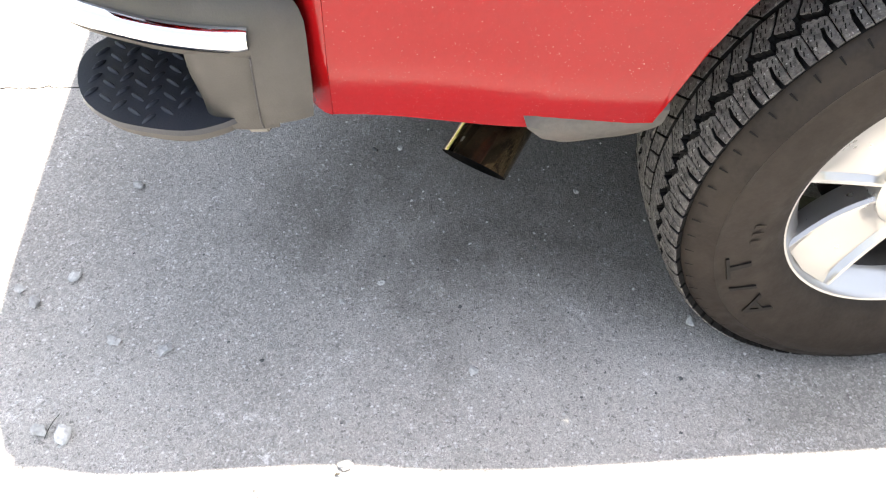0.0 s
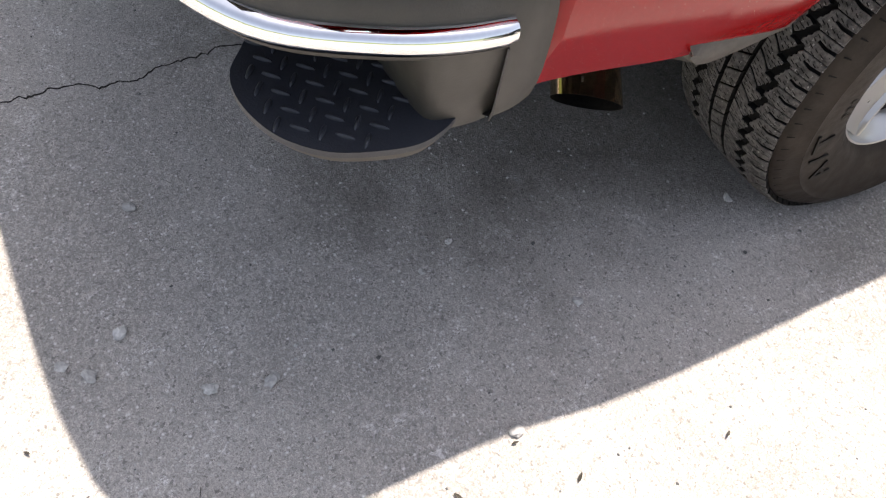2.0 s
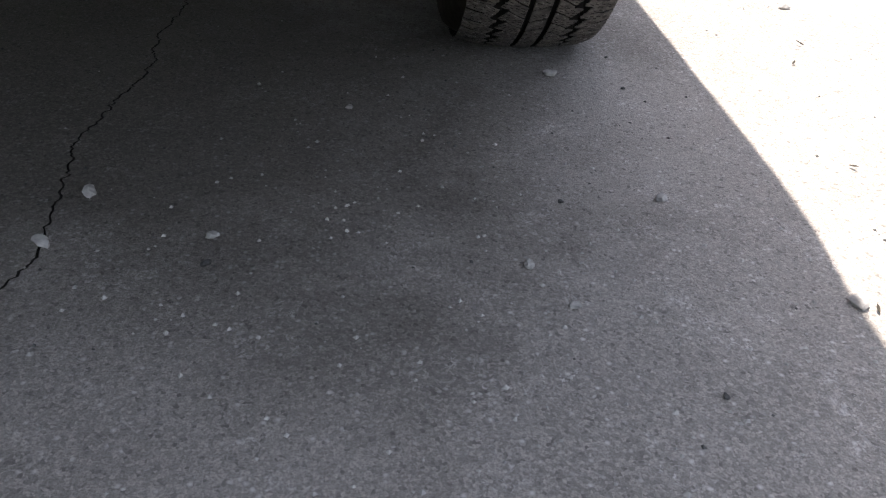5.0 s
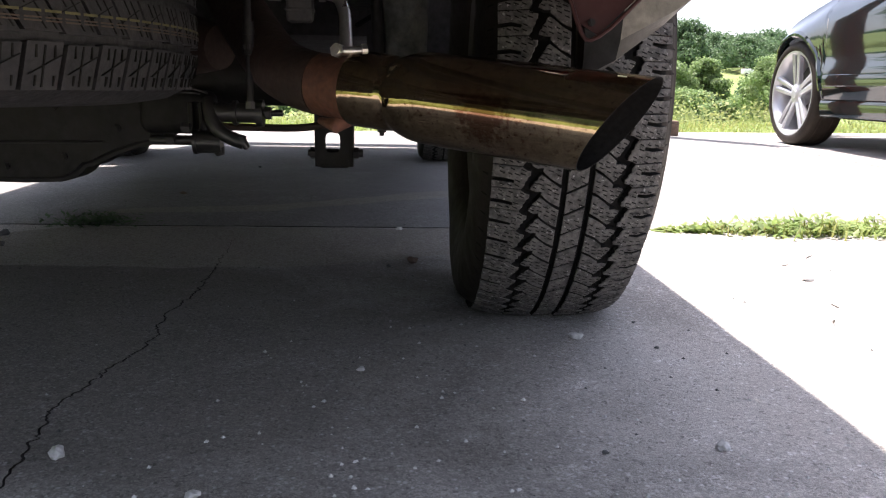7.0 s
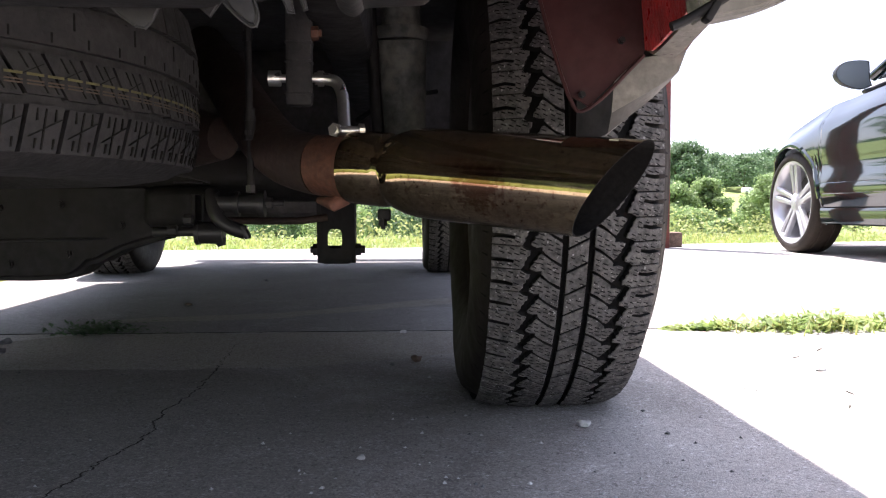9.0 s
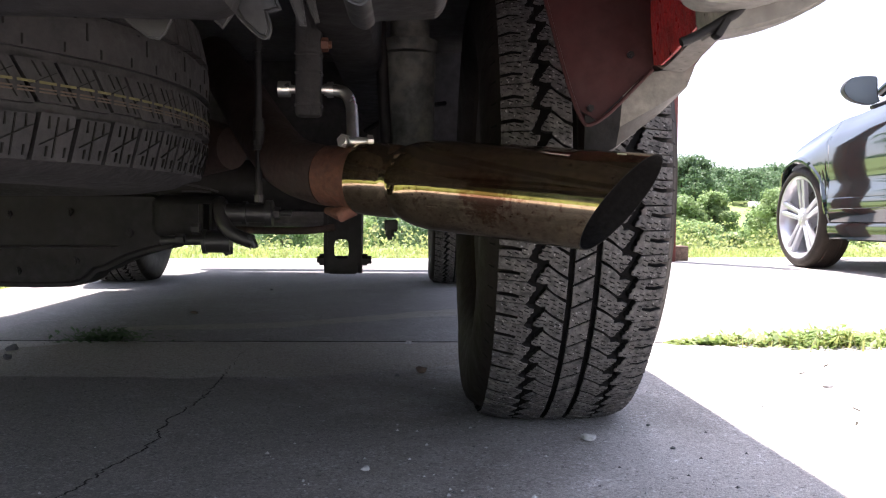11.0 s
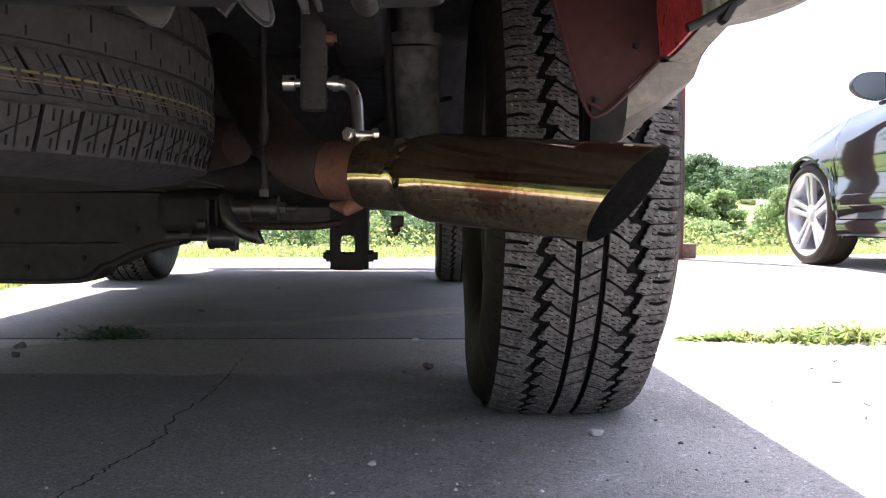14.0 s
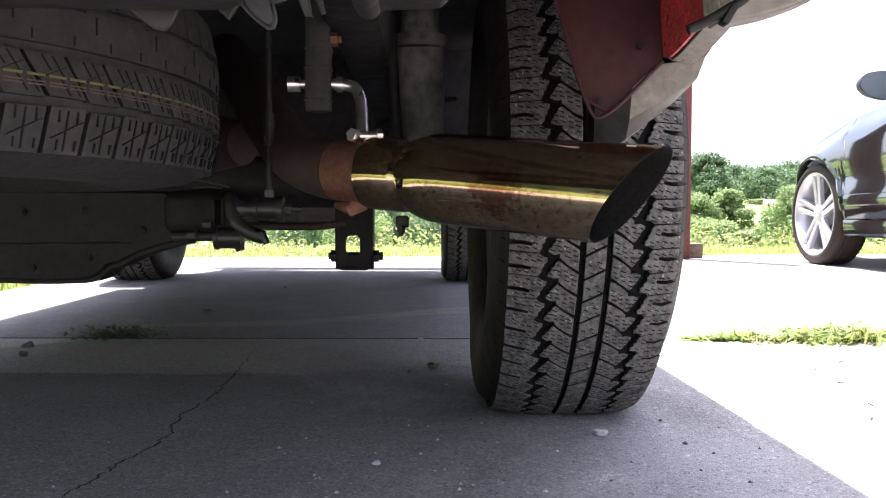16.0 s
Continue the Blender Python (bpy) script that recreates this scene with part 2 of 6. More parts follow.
UNDER = mat("black_underbody", (0.060, 0.056, 0.057), 0.55, var=0.4, fine=60, coarse=8, bump=0.3, tint=(0.055, 0.047, 0.042), tint_amount=0.5)
UNDER_GLOSS = mat("black_painted_steel", (0.014, 0.0135, 0.0135), 0.42, var=0.35, fine=80, coarse=12, bump=0.2, tint=(0.03, 0.027, 0.025), tint_amount=0.5)
MUDDY = mat("muddy_steel", (0.060, 0.062, 0.056), 0.8, 0.0, var=0.5, fine=70, coarse=16, bump=0.6, tint=(0.15, 0.14, 0.11), tint_amount=0.7)
CAST = mat("cast_grey", (0.034, 0.032, 0.031), 0.5, 0.4, var=0.4, fine=60, coarse=14, bump=0.35, tint=(0.055, 0.05, 0.046), tint_amount=0.6)
CAR_PAINT = mat("dark_green_paint", (0.003, 0.011, 0.012), 0.06, var=0.04, bump=0, coat=1.0, rough_var=0.02)
POST_PAINT = mat("oxide_red_paint", (0.14, 0.035, 0.025), 0.6, var=0.2, fine=60, coarse=6, bump=0.2)
BARK = mat("bark", (0.11, 0.085, 0.06), 0.9, var=0.3, fine=20, coarse=4, bump=0.6)
# Tree leaf colours are lightened to hold some distance haze.
LEAF_A = mat("leaf_dark", (0.115, 0.19, 0.092), 0.6, var=0.3, fine=3.0, coarse=0.3, bump=0, tint=(0.14, 0.21, 0.105), tint_amount=0.7)
LEAF_B = mat("leaf_light", (0.215, 0.31, 0.12), 0.6, var=0.3, fine=3.0, coarse=0.3, bump=0, tint=(0.27, 0.34, 0.14), tint_amount=0.7)
SCRUB = mat("scrub_leaf", (0.26, 0.31, 0.11), 0.7, var=0.35, fine=3.0, coarse=0.4, bump=0, tint=(0.38, 0.36, 0.16), tint_amount=0.8)
WHITE = mat("white_paint", (0.8, 0.8, 0.8), 0.35, var=0.03, bump=0)
for leaf in (LEAF_A, LEAF_B, GRASS, WEED, SCRUB):
    # thin leaves let some light through
    nt = leaf.node_tree
    p = nt.nodes["Principled BSDF"]
    through_leaf, both = nt.nodes.new("ShaderNodeBsdfTranslucent"), nt.nodes.new("ShaderNodeMixShader")
    both.inputs[0].default_value = 0.42
    nt.links.new(p.inputs["Base Color"].links[0].from_socket, through_leaf.inputs["Color"])
    nt.links.new(p.outputs[0], both.inputs[1])
    nt.links.new(through_leaf.outputs[0], both.inputs[2])
    nt.links.new(both.outputs[0], nt.nodes["Material Output"].inputs["Surface"])
CAR_PAINT.node_tree.nodes["Principled BSDF"].inputs["Specular IOR Level"].default_value = 0.8
for dull in (RUBBER_INNER, AXLE_BLACK, RUBBER_SIDE, LETTER, GROOVE):
    dull.node_tree.nodes["Principled BSDF"].inputs["Specular IOR Level"].default_value = 0.2
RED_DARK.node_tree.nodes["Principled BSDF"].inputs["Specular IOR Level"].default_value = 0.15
SOOT_BLACK.node_tree.nodes["Principled BSDF"].inputs["Specular IOR Level"].default_value = 0.08


def glass(name, base, rough=0.03):
    m = bpy.data.materials.new(name)
    m.use_nodes = True
    p = m.node_tree.nodes["Principled BSDF"]
    p.inputs["Base Color"].default_value = (*base, 1)
    p.inputs["Roughness"].default_value, p.inputs["Transmission Weight"].default_value = rough, 0.6
    p.inputs["IOR"].default_value = 1.45
    return m


TINTED = glass("tinted_glass", (0.03, 0.035, 0.035))
MIRROR = mat("mirror_glass", (0.42, 0.46, 0.48), 0.30, 1.0, var=0.02, bump=0, rough_var=0.01)
LAMP_RED = glass("red_lens", (0.5, 0.01, 0.01), 0.1)
LAMP_CLEAR = glass("clear_lens", (0.8, 0.8, 0.8), 0.05)


# ---------------------------------------------------------------- mesh helpers
def link_mesh(name, bm, material, smooth=40):
    me = bpy.data.meshes.new(name)
    bm.normal_update()
    bm.to_mesh(me)
    bm.free()
    for m in (material if isinstance(material, (list, tuple)) else [material]):
        me.materials.append(m)
    if smooth:
        me.polygons.foreach_set("use_smooth", [True] * len(me.polygons))
        me.set_sharp_from_angle(angle=radians(smooth))
    return new(name, me)


def part(name, bm, material, parent, label="", smooth=40):
    """One mesh, built in world coordinates, under a thing or a part."""
    ob = link_mesh(name, bm, material, smooth)
    ob.parent = parent
    if parent.parent is None:
        ob.matrix_parent_inverse = parent.matrix_basis.inverted()
    if label:
        tagged(ob, label)
    return ob


def thing(name, at, label, category, group="", kind=""):
    ob = new(name)
    ob.empty_display_size = 0.1
    ob.location = at
    return tagged(ob, label, category, group, kind)


def solo(name, bm, material, label, category, group="", kind="", smooth=40):
    return tagged(link_mesh(name, bm, material, smooth), label, category, group, kind)


def box(bm, centre, size, bevel=0.0, rot=(0, 0, 0), segs=2, index=0):
    before = set(bm.faces)
    r = bmesh.ops.create_cube(bm, size=1.0)
    vs = r["verts"]
    bmesh.ops.scale(bm, verts=vs, vec=size)
    if bevel:
        es = list({e for v in vs for e in v.link_edges})
        bv = bmesh.ops.bevel(bm, geom=es, offset=bevel, segments=segs, affect="EDGES", profile=0.5)
        vs = list({v for f in bm.faces if f not in before for v in f.verts})
    bmesh.ops.transform(bm, verts=vs, matrix=pose(*centre, *rot))
    for f in bm.faces:
        if f not in before:
            f.material_index = index
    return vs


def tube(bm, pts, radii, segs=16, caps=True, index=0):
    """A round bar along points; radii: one number or one for each point."""
    pts = [Vector(p) for p in pts]
    if isinstance(radii, (int, float)):
        radii = [radii] * len(pts)
    ways = [(pts[min(i + 1, len(pts) - 1)] - pts[max(i - 1, 0)]).normalized() for i in range(len(pts))]
    side = ways[0].orthogonal().normalized()
    rings = []
    for p, w, r in zip(pts, ways, radii):
        side = (side - w * side.dot(w)).normalized()
        up = w.cross(side)
        rings.append([bm.verts.new(p + r * (math.cos(a) * side + math.sin(a) * up)) for a in (2 * math.pi * k / segs for k in range(segs))])
    for a, b in zip(rings, rings[1:]):
        for k in range(segs):
            bm.faces.new((a[k], a[(k + 1) % segs], b[(k + 1) % segs], b[k])).material_index = index
    if caps:
        bm.faces.new(rings[0][::-1]).material_index = index
        bm.faces.new(rings[-1]).material_index = index
    return rings


def bend(pts, n=6):
    """A smooth line through points (Catmull-Rom)."""
    p = [Vector(q) for q in pts]
    p = [2 * p[0] - p[1], *p, 2 * p[-1] - p[-2]]
    out = []
    for i in range(1, len(p) - 2):
        for k in range(n):
            t = k / n
            a, b, c, d = p[i - 1], p[i], p[i + 1], p[i + 2]
            out.append(0.5 * (2 * b + (c - a) * t + (2 * a - 5 * b + 4 * c - d) * t * t + (3 * b - a - 3 * c + d) * t ** 3))
    return out + [p[-2]]


def lathe(bm, profile, centre, axis="x", segs=64, index=0, closed=False):
    """Turns (along, radius) pairs round an axis through centre."""
    cx, cy, cz = centre
    rings = []
    for a, r in profile:
        ring = []
        for k in range(segs):
            u = 2 * math.pi * k / segs
            c, s = r * math.cos(u), r * math.sin(u)
            v = {"x": (cx + a, cy + c, cz + s), "y": (cx + c, cy + a, cz + s), "z": (cx + c, cy + s, cz + a)}[axis]
            ring.append(bm.verts.new(v))
        rings.append(ring)
    if closed:
        rings.append(rings[0])
    for p, q in zip(rings, rings[1:]):
        for k in range(segs):
            bm.faces.new((p[k], p[(k + 1) % segs], q[(k + 1) % segs], q[k])).material_index = index
    return rings


def prism(bm, poly, z0, z1, index=0, place=None):
    """A flat outline (x, y) raised from z0 to z1."""
    lo = [bm.verts.new((x, y, z0)) for x, y in poly]
    hi = [bm.verts.new((x, y, z1)) for x, y in poly]
    n = len(poly)
    fs = [bm.faces.new(hi), bm.faces.new(lo[::-1])]
    for k in range(n):
        fs.append(bm.faces.new((lo[k], lo[(k + 1) % n], hi[(k + 1) % n], hi[k])))
    for f in fs:
        f.material_index = index
    if place:
        bmesh.ops.transform(bm, verts=lo + hi, matrix=place)
    return lo + hi


def grid(bm, rows, index=0, flip=False):
    """Faces between rows of points."""
    vs = [[bm.verts.new(p) for p in row] for row in rows]
    for a, b in zip(vs, vs[1:]):
        for k in range(len(a) - 1):
            q = (a[k], a[k + 1], b[k + 1], b[k])
            bm.faces.new(q[::-1] if flip else q).material_index = index
    return vs


def thicken(bm, depth):
    bm.normal_update()
    bmesh.ops.solidify(bm, geom=list(bm.faces), thickness=depth)


def hexbolt(bm, at, way, r=0.008, length=0.012, index=0):
    way = Vector(way).normalized()
    tube(bm, [Vector(at), Vector(at) + way * length], r, 6, index=index)
    tube(bm, [Vector(at) + way * length, Vector(at) + way * length * 1.5], r * 0.55, 10, index=index)


def smoothstep(a, b, x):
    t = min(1.0, max(0.0, (x - a) / (b - a)))
    return t * t * (3 - 2 * t)


# ---------------------------------------------------------------- ground
def grade(y):
    return max(0.0, y - 0.84) * 0.011


def far_edge(x):
    return 4.55 + 0.16 * (x + 2.0) + 0.05 * math.sin(3.1 * x)


def land(x, y):
    """Height of the land round the driveway."""
    d = y - far_edge(max(-6.0, min(6.0, x)))
    z = grade(min(y, 5.0)) - 0.03
    if d > 0:
        z += -0.9 * smoothstep(1.2, 10.0, d) - 2.4 * smoothstep(8.0, 55.0, d) + 9.4 * smoothstep(95.0, 190.0, d) + 6.0 * smoothstep(190.0, 420.0, d)
    z += 0.5 * smoothstep(12.0, 60.0, abs(x)) * noise.noise((x * 0.03, y * 0.03, 0.0))
    if -2.05 < x < 6.2 and -8.2 < y and d < 0.05:
        z -= 0.08
    return z


bm = bmesh.new()
steps = [-600, -300, -150, -80, -45, -25, -14, -8.3, -8.1, -6, -4, -3, -2.1, -1.98, -1, 0, 1, 2, 3, 4, 5, 6.1, 6.3, 8, 10, 13, 17, 22, 28, 36, 48, 65, 90, 130, 200, 350, 600]
ysteps = sorted(set(steps + [4.3, 4.5, 4.6, 4.7, 4.8, 4.9, 5.1, 5.2, 5.4, 5.6, 5.8, 6.0, 6.5, 7.0, 7.5, 9, 11, 12, 15, 19, 25, 32, 40, 44, 55, 75, 100, 115, 145, 160, 175, 250]))
grid(bm, [[(x, y, land(x, y)) for x in steps] for y in ysteps])
ground = solo("ground", bm, MEADOW, "rolling green meadow land beyond the driveway", "ground", kind="structure")

# concrete driveway: separate slabs, one of them split by a long crack
drive = thing("driveway", (2, 0, -0.1), "weathered grey concrete driveway with joints and a long crack", "driveway", kind="structure")
JOINT = 0.84


BREAKS = [(-2.6, -0.60), (-1.9, -0.66), (-1.4, -0.647), (-1.27, -0.645), (-1.195, -0.647), (-1.084, -0.617), (-1.03, -0.638), (-0.874, -0.654), (-0.78, -0.626), (-0.69, -0.598), (-0.574, -0.613),
          (-0.413, -0.635), (-0.287, -0.614), (-0.17, -0.595), (-0.03, -0.616), (0.073, -0.602), (0.245, -0.605), (0.466, -0.618), (0.621, -0.632), (0.84, -0.60)]


def crack_x(y):
    x = float(np.interp(y, [b[0] for b in BREAKS], [b[1] for b in BREAKS]))
    return x + 0.010 * noise.noise((y * 26.0, 3.0, 0.0)) + 0.006 * noise.noise((y * 75.0, 9.0, 0.0)) + 0.004 * noise.noise((y * 190.0, 5.0, 0.0))


def slab(poly, material=CONCRETE):
    b = bmesh.new()
    top = [b.verts.new((x, y, grade(y))) for x, y in poly]
    low = [b.verts.new((x, y, grade(y) - 0.1)) for x, y in poly]
    b.faces.new(top)
    for k in range(len(poly)):
        j = (k + 1) % len(poly)
        b.faces.new((top[k], low[k], low[j], top[j]))
    bmesh.ops.triangulate(b, faces=[f for f in b.faces if len(f.verts) > 4])
    b.normal_update()
    for f in b.faces:
        f.material_index = 1 if abs(f.normal.z) < 0.9 else 0
    return part("slab", b, [material, CRACK_DIRT], drive, smooth=0)


def edge_line(x0, x1, y, amp=0.004, n=60):
    xs = [x0 + (x1 - x0) * k / n for k in range(n + 1)]
    return [(x, y + amp * (noise.noise((x * 5.0, y * 3.0, 1.0)) + 0.8 * noise.noise((x * 23.0, y * 3.0, 1.0)) + 0.4 * noise.noise((x * 71.0, y * 3.0, 1.0)))) for x in xs]


NEAR = -2.6
ys_crack = [NEAR + (JOINT - 0.019 - NEAR) * k / 700 for k in range(701)]
gap = [0.0004 + 0.0002 * smoothstep(0.6, 0.2, y) + (0.0010 * abs(noise.noise((y * 11.0, 0.0, 4.0))) + 0.0011 * abs(noise.noise((y * 60.0, 2.0, 4.0)))) * smoothstep(0.75, -0.2, y) for y in ys_crack]
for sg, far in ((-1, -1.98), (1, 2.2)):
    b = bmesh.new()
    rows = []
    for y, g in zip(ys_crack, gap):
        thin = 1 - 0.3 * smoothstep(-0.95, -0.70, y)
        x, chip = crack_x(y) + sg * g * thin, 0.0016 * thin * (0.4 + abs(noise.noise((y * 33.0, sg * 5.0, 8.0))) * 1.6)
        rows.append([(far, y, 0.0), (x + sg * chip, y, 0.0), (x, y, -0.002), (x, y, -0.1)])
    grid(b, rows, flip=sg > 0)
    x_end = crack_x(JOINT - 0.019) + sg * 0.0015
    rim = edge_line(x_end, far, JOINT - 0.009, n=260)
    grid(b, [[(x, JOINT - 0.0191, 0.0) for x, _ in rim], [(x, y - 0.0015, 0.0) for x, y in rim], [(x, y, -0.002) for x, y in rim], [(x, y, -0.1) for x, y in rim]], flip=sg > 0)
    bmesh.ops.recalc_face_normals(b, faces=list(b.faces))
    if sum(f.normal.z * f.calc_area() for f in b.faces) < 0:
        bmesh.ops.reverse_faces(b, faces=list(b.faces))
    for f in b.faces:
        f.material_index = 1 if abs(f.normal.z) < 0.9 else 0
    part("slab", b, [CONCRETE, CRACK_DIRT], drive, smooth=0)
slab([*edge_line(-1.98, 2.2, JOINT + 0.003, 0.005, n=360), *[(x, far_edge(x)) for x in (2.2, 1.5, 0.8, 0.0, -0.7, -1.4, -1.98)]], CONCRETE_FAR)
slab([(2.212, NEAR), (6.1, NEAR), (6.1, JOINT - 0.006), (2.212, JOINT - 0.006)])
slab([(2.212, JOINT + 0.006), (6.1, JOINT + 0.006), (6.1, far_edge(6.1)), (5.0, far_edge(5.0)), (4.0, far_edge(4.0)), (3.1, far_edge(3.1)), (2.212, far_edge(2.212))])
slab([(-1.98, -8), (2.2, -8), (2.2, NEAR - 0.01), (-1.98, NEAR - 0.01)])
slab([(2.212, -8), (6.1, -8), (6.1, NEAR - 0.01), (2.212, NEAR - 0.01)])
b = bmesh.new()
grid(b, [[(x, y, grade(y) - 0.035) for x in (-1.97, 6.09)] for y in (-7.9, JOINT, 4.4)])
part("joint_filler", b, CRACK_DIRT, drive, "dark dirt in the joints and cracks")


def tone_patch(outline, label, seed, lift=0.0015):
    """A paler area of the slab with a ragged edge: reflected light put into the colour."""
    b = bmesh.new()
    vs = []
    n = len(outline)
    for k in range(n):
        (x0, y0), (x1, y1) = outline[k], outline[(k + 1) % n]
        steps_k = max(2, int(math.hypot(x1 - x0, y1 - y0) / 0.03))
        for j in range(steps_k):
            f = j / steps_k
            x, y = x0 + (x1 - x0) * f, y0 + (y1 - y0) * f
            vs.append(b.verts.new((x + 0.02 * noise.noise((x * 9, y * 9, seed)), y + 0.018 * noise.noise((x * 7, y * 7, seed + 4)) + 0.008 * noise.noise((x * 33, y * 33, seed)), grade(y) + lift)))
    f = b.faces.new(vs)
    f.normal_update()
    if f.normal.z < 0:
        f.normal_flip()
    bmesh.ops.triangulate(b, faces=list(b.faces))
    return part("lit_patch", b, CONCRETE_LIT, drive, label, smooth=0)


tone_patch([(-1.22, 0.36), (-0.98, 0.325), (-0.68, 0.315), (-0.38, 0.35), (-0.22, 0.42), (0.02, 0.56), (0.04, 0.81), (-0.6, 0.815), (-1.05, 0.81), (-1.30, 0.62)], "paler patch of concrete beside the joint, light put into its colour", 2.0)
tone_patch([(-1.10, 1.02), (-0.62, 1.08), (-0.09, 1.40), (0.10, 1.62), (-0.10, 1.56), (-0.62, 1.20), (-1.06, 1.10)], "pale streak of painted light across the concrete", 5.0)
b = bmesh.new()
ys = np.linspace(0.318, 0.66, 110).tolist()
grid(b, [[(crack_x(y) - w, y, 0.0022), (crack_x(y) + w, y, 0.0022)] for y, w in ((y, 0.0004 + 0.0028 * abs(noise.noise((y * 42.0, 7.0, 1.0))) * smoothstep(0.66, 0.5, y)) for y in ys)], flip=True)
part("crack", b, CRACK_DIRT, drive, "fine dark crack running into the paler patch")




# ---------------------------------------------------------------- wheels
R_TYRE, W_CENTRE = 0.402, Vector((0.006, 0.097, 0.381))
TREAD_DEPTH = 0.0115


def tread_point(s, v, lift):
    """A point of the tread: s across (m), v round (radians), lift over the groove floor."""
    sg, a = (1 if s >= 0 else -1), abs(s)
    if a <= 0.098:
        u, r, nu, nr = a, R_TYRE - 0.007 * (a / 0.098) ** 2, 0.14 * a / 0.098, 1.0
    else:
        ang = 0.14 + (a - 0.098) / 0.034
        u, r, nu, nr = 0.098 + 0.034 * (math.sin(ang) - math.sin(0.14)), R_TYRE - 0.007 - 0.034 * (math.cos(0.14) - math.cos(ang)), math.sin(ang), math.cos(ang)
    k = lift - TREAD_DEPTH
    return sg * (u + k * nu), r + k * nr, v


def rubber_block(bm, poly, pitch, start, top=TREAD_DEPTH, index=0, flip=False):
    """One block of rubber with worn edges; flip turns the outline half round for the other side of the tread."""
    cs, cv = sum(p[0] for p in poly) / len(poly), sum(p[1] for p in poly) / len(poly)
    rings = [[], [], []]
    for s, v in poly:
        for out, lift, f in zip(rings, (top, top - 0.0014, -0.001), (0.95, 1.0, 1.0)):
            s1, v1 = cs + (s - cs) * f, cv + (v - cv) * f
            if flip:
                s1, v1 = -s1, 0.71 - v1
            u, r, a = tread_point(s1, start + v1 * pitch, lift)
            out.append(bm.verts.new((u, r * math.cos(a), r * math.sin(a))))
    n = len(poly)
    bm.faces.new(rings[0]).material_index = index
    # block walls take the near-black groove rubber
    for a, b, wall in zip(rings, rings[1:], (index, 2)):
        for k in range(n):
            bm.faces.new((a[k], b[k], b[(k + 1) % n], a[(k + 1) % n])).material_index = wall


def settle_on_ground(bm, axle_height):
    """Flattens the tyre where it stands."""
    for v in bm.verts:
        low = -axle_height + 0.001
        if v.co.z < low + 0.012:
            k = max(0.0, low - v.co.z)
            v.co.x *= 1 + 1.2 * k
            v.co.z = max(v.co.z, low)
        if v.co.z < low + 0.11:
            v.co.x += math.copysign(0.011, v.co.x) * (1 - (v.co.z - low) / 0.11) * smoothstep(0.110, 0.128, abs(v.co.x))


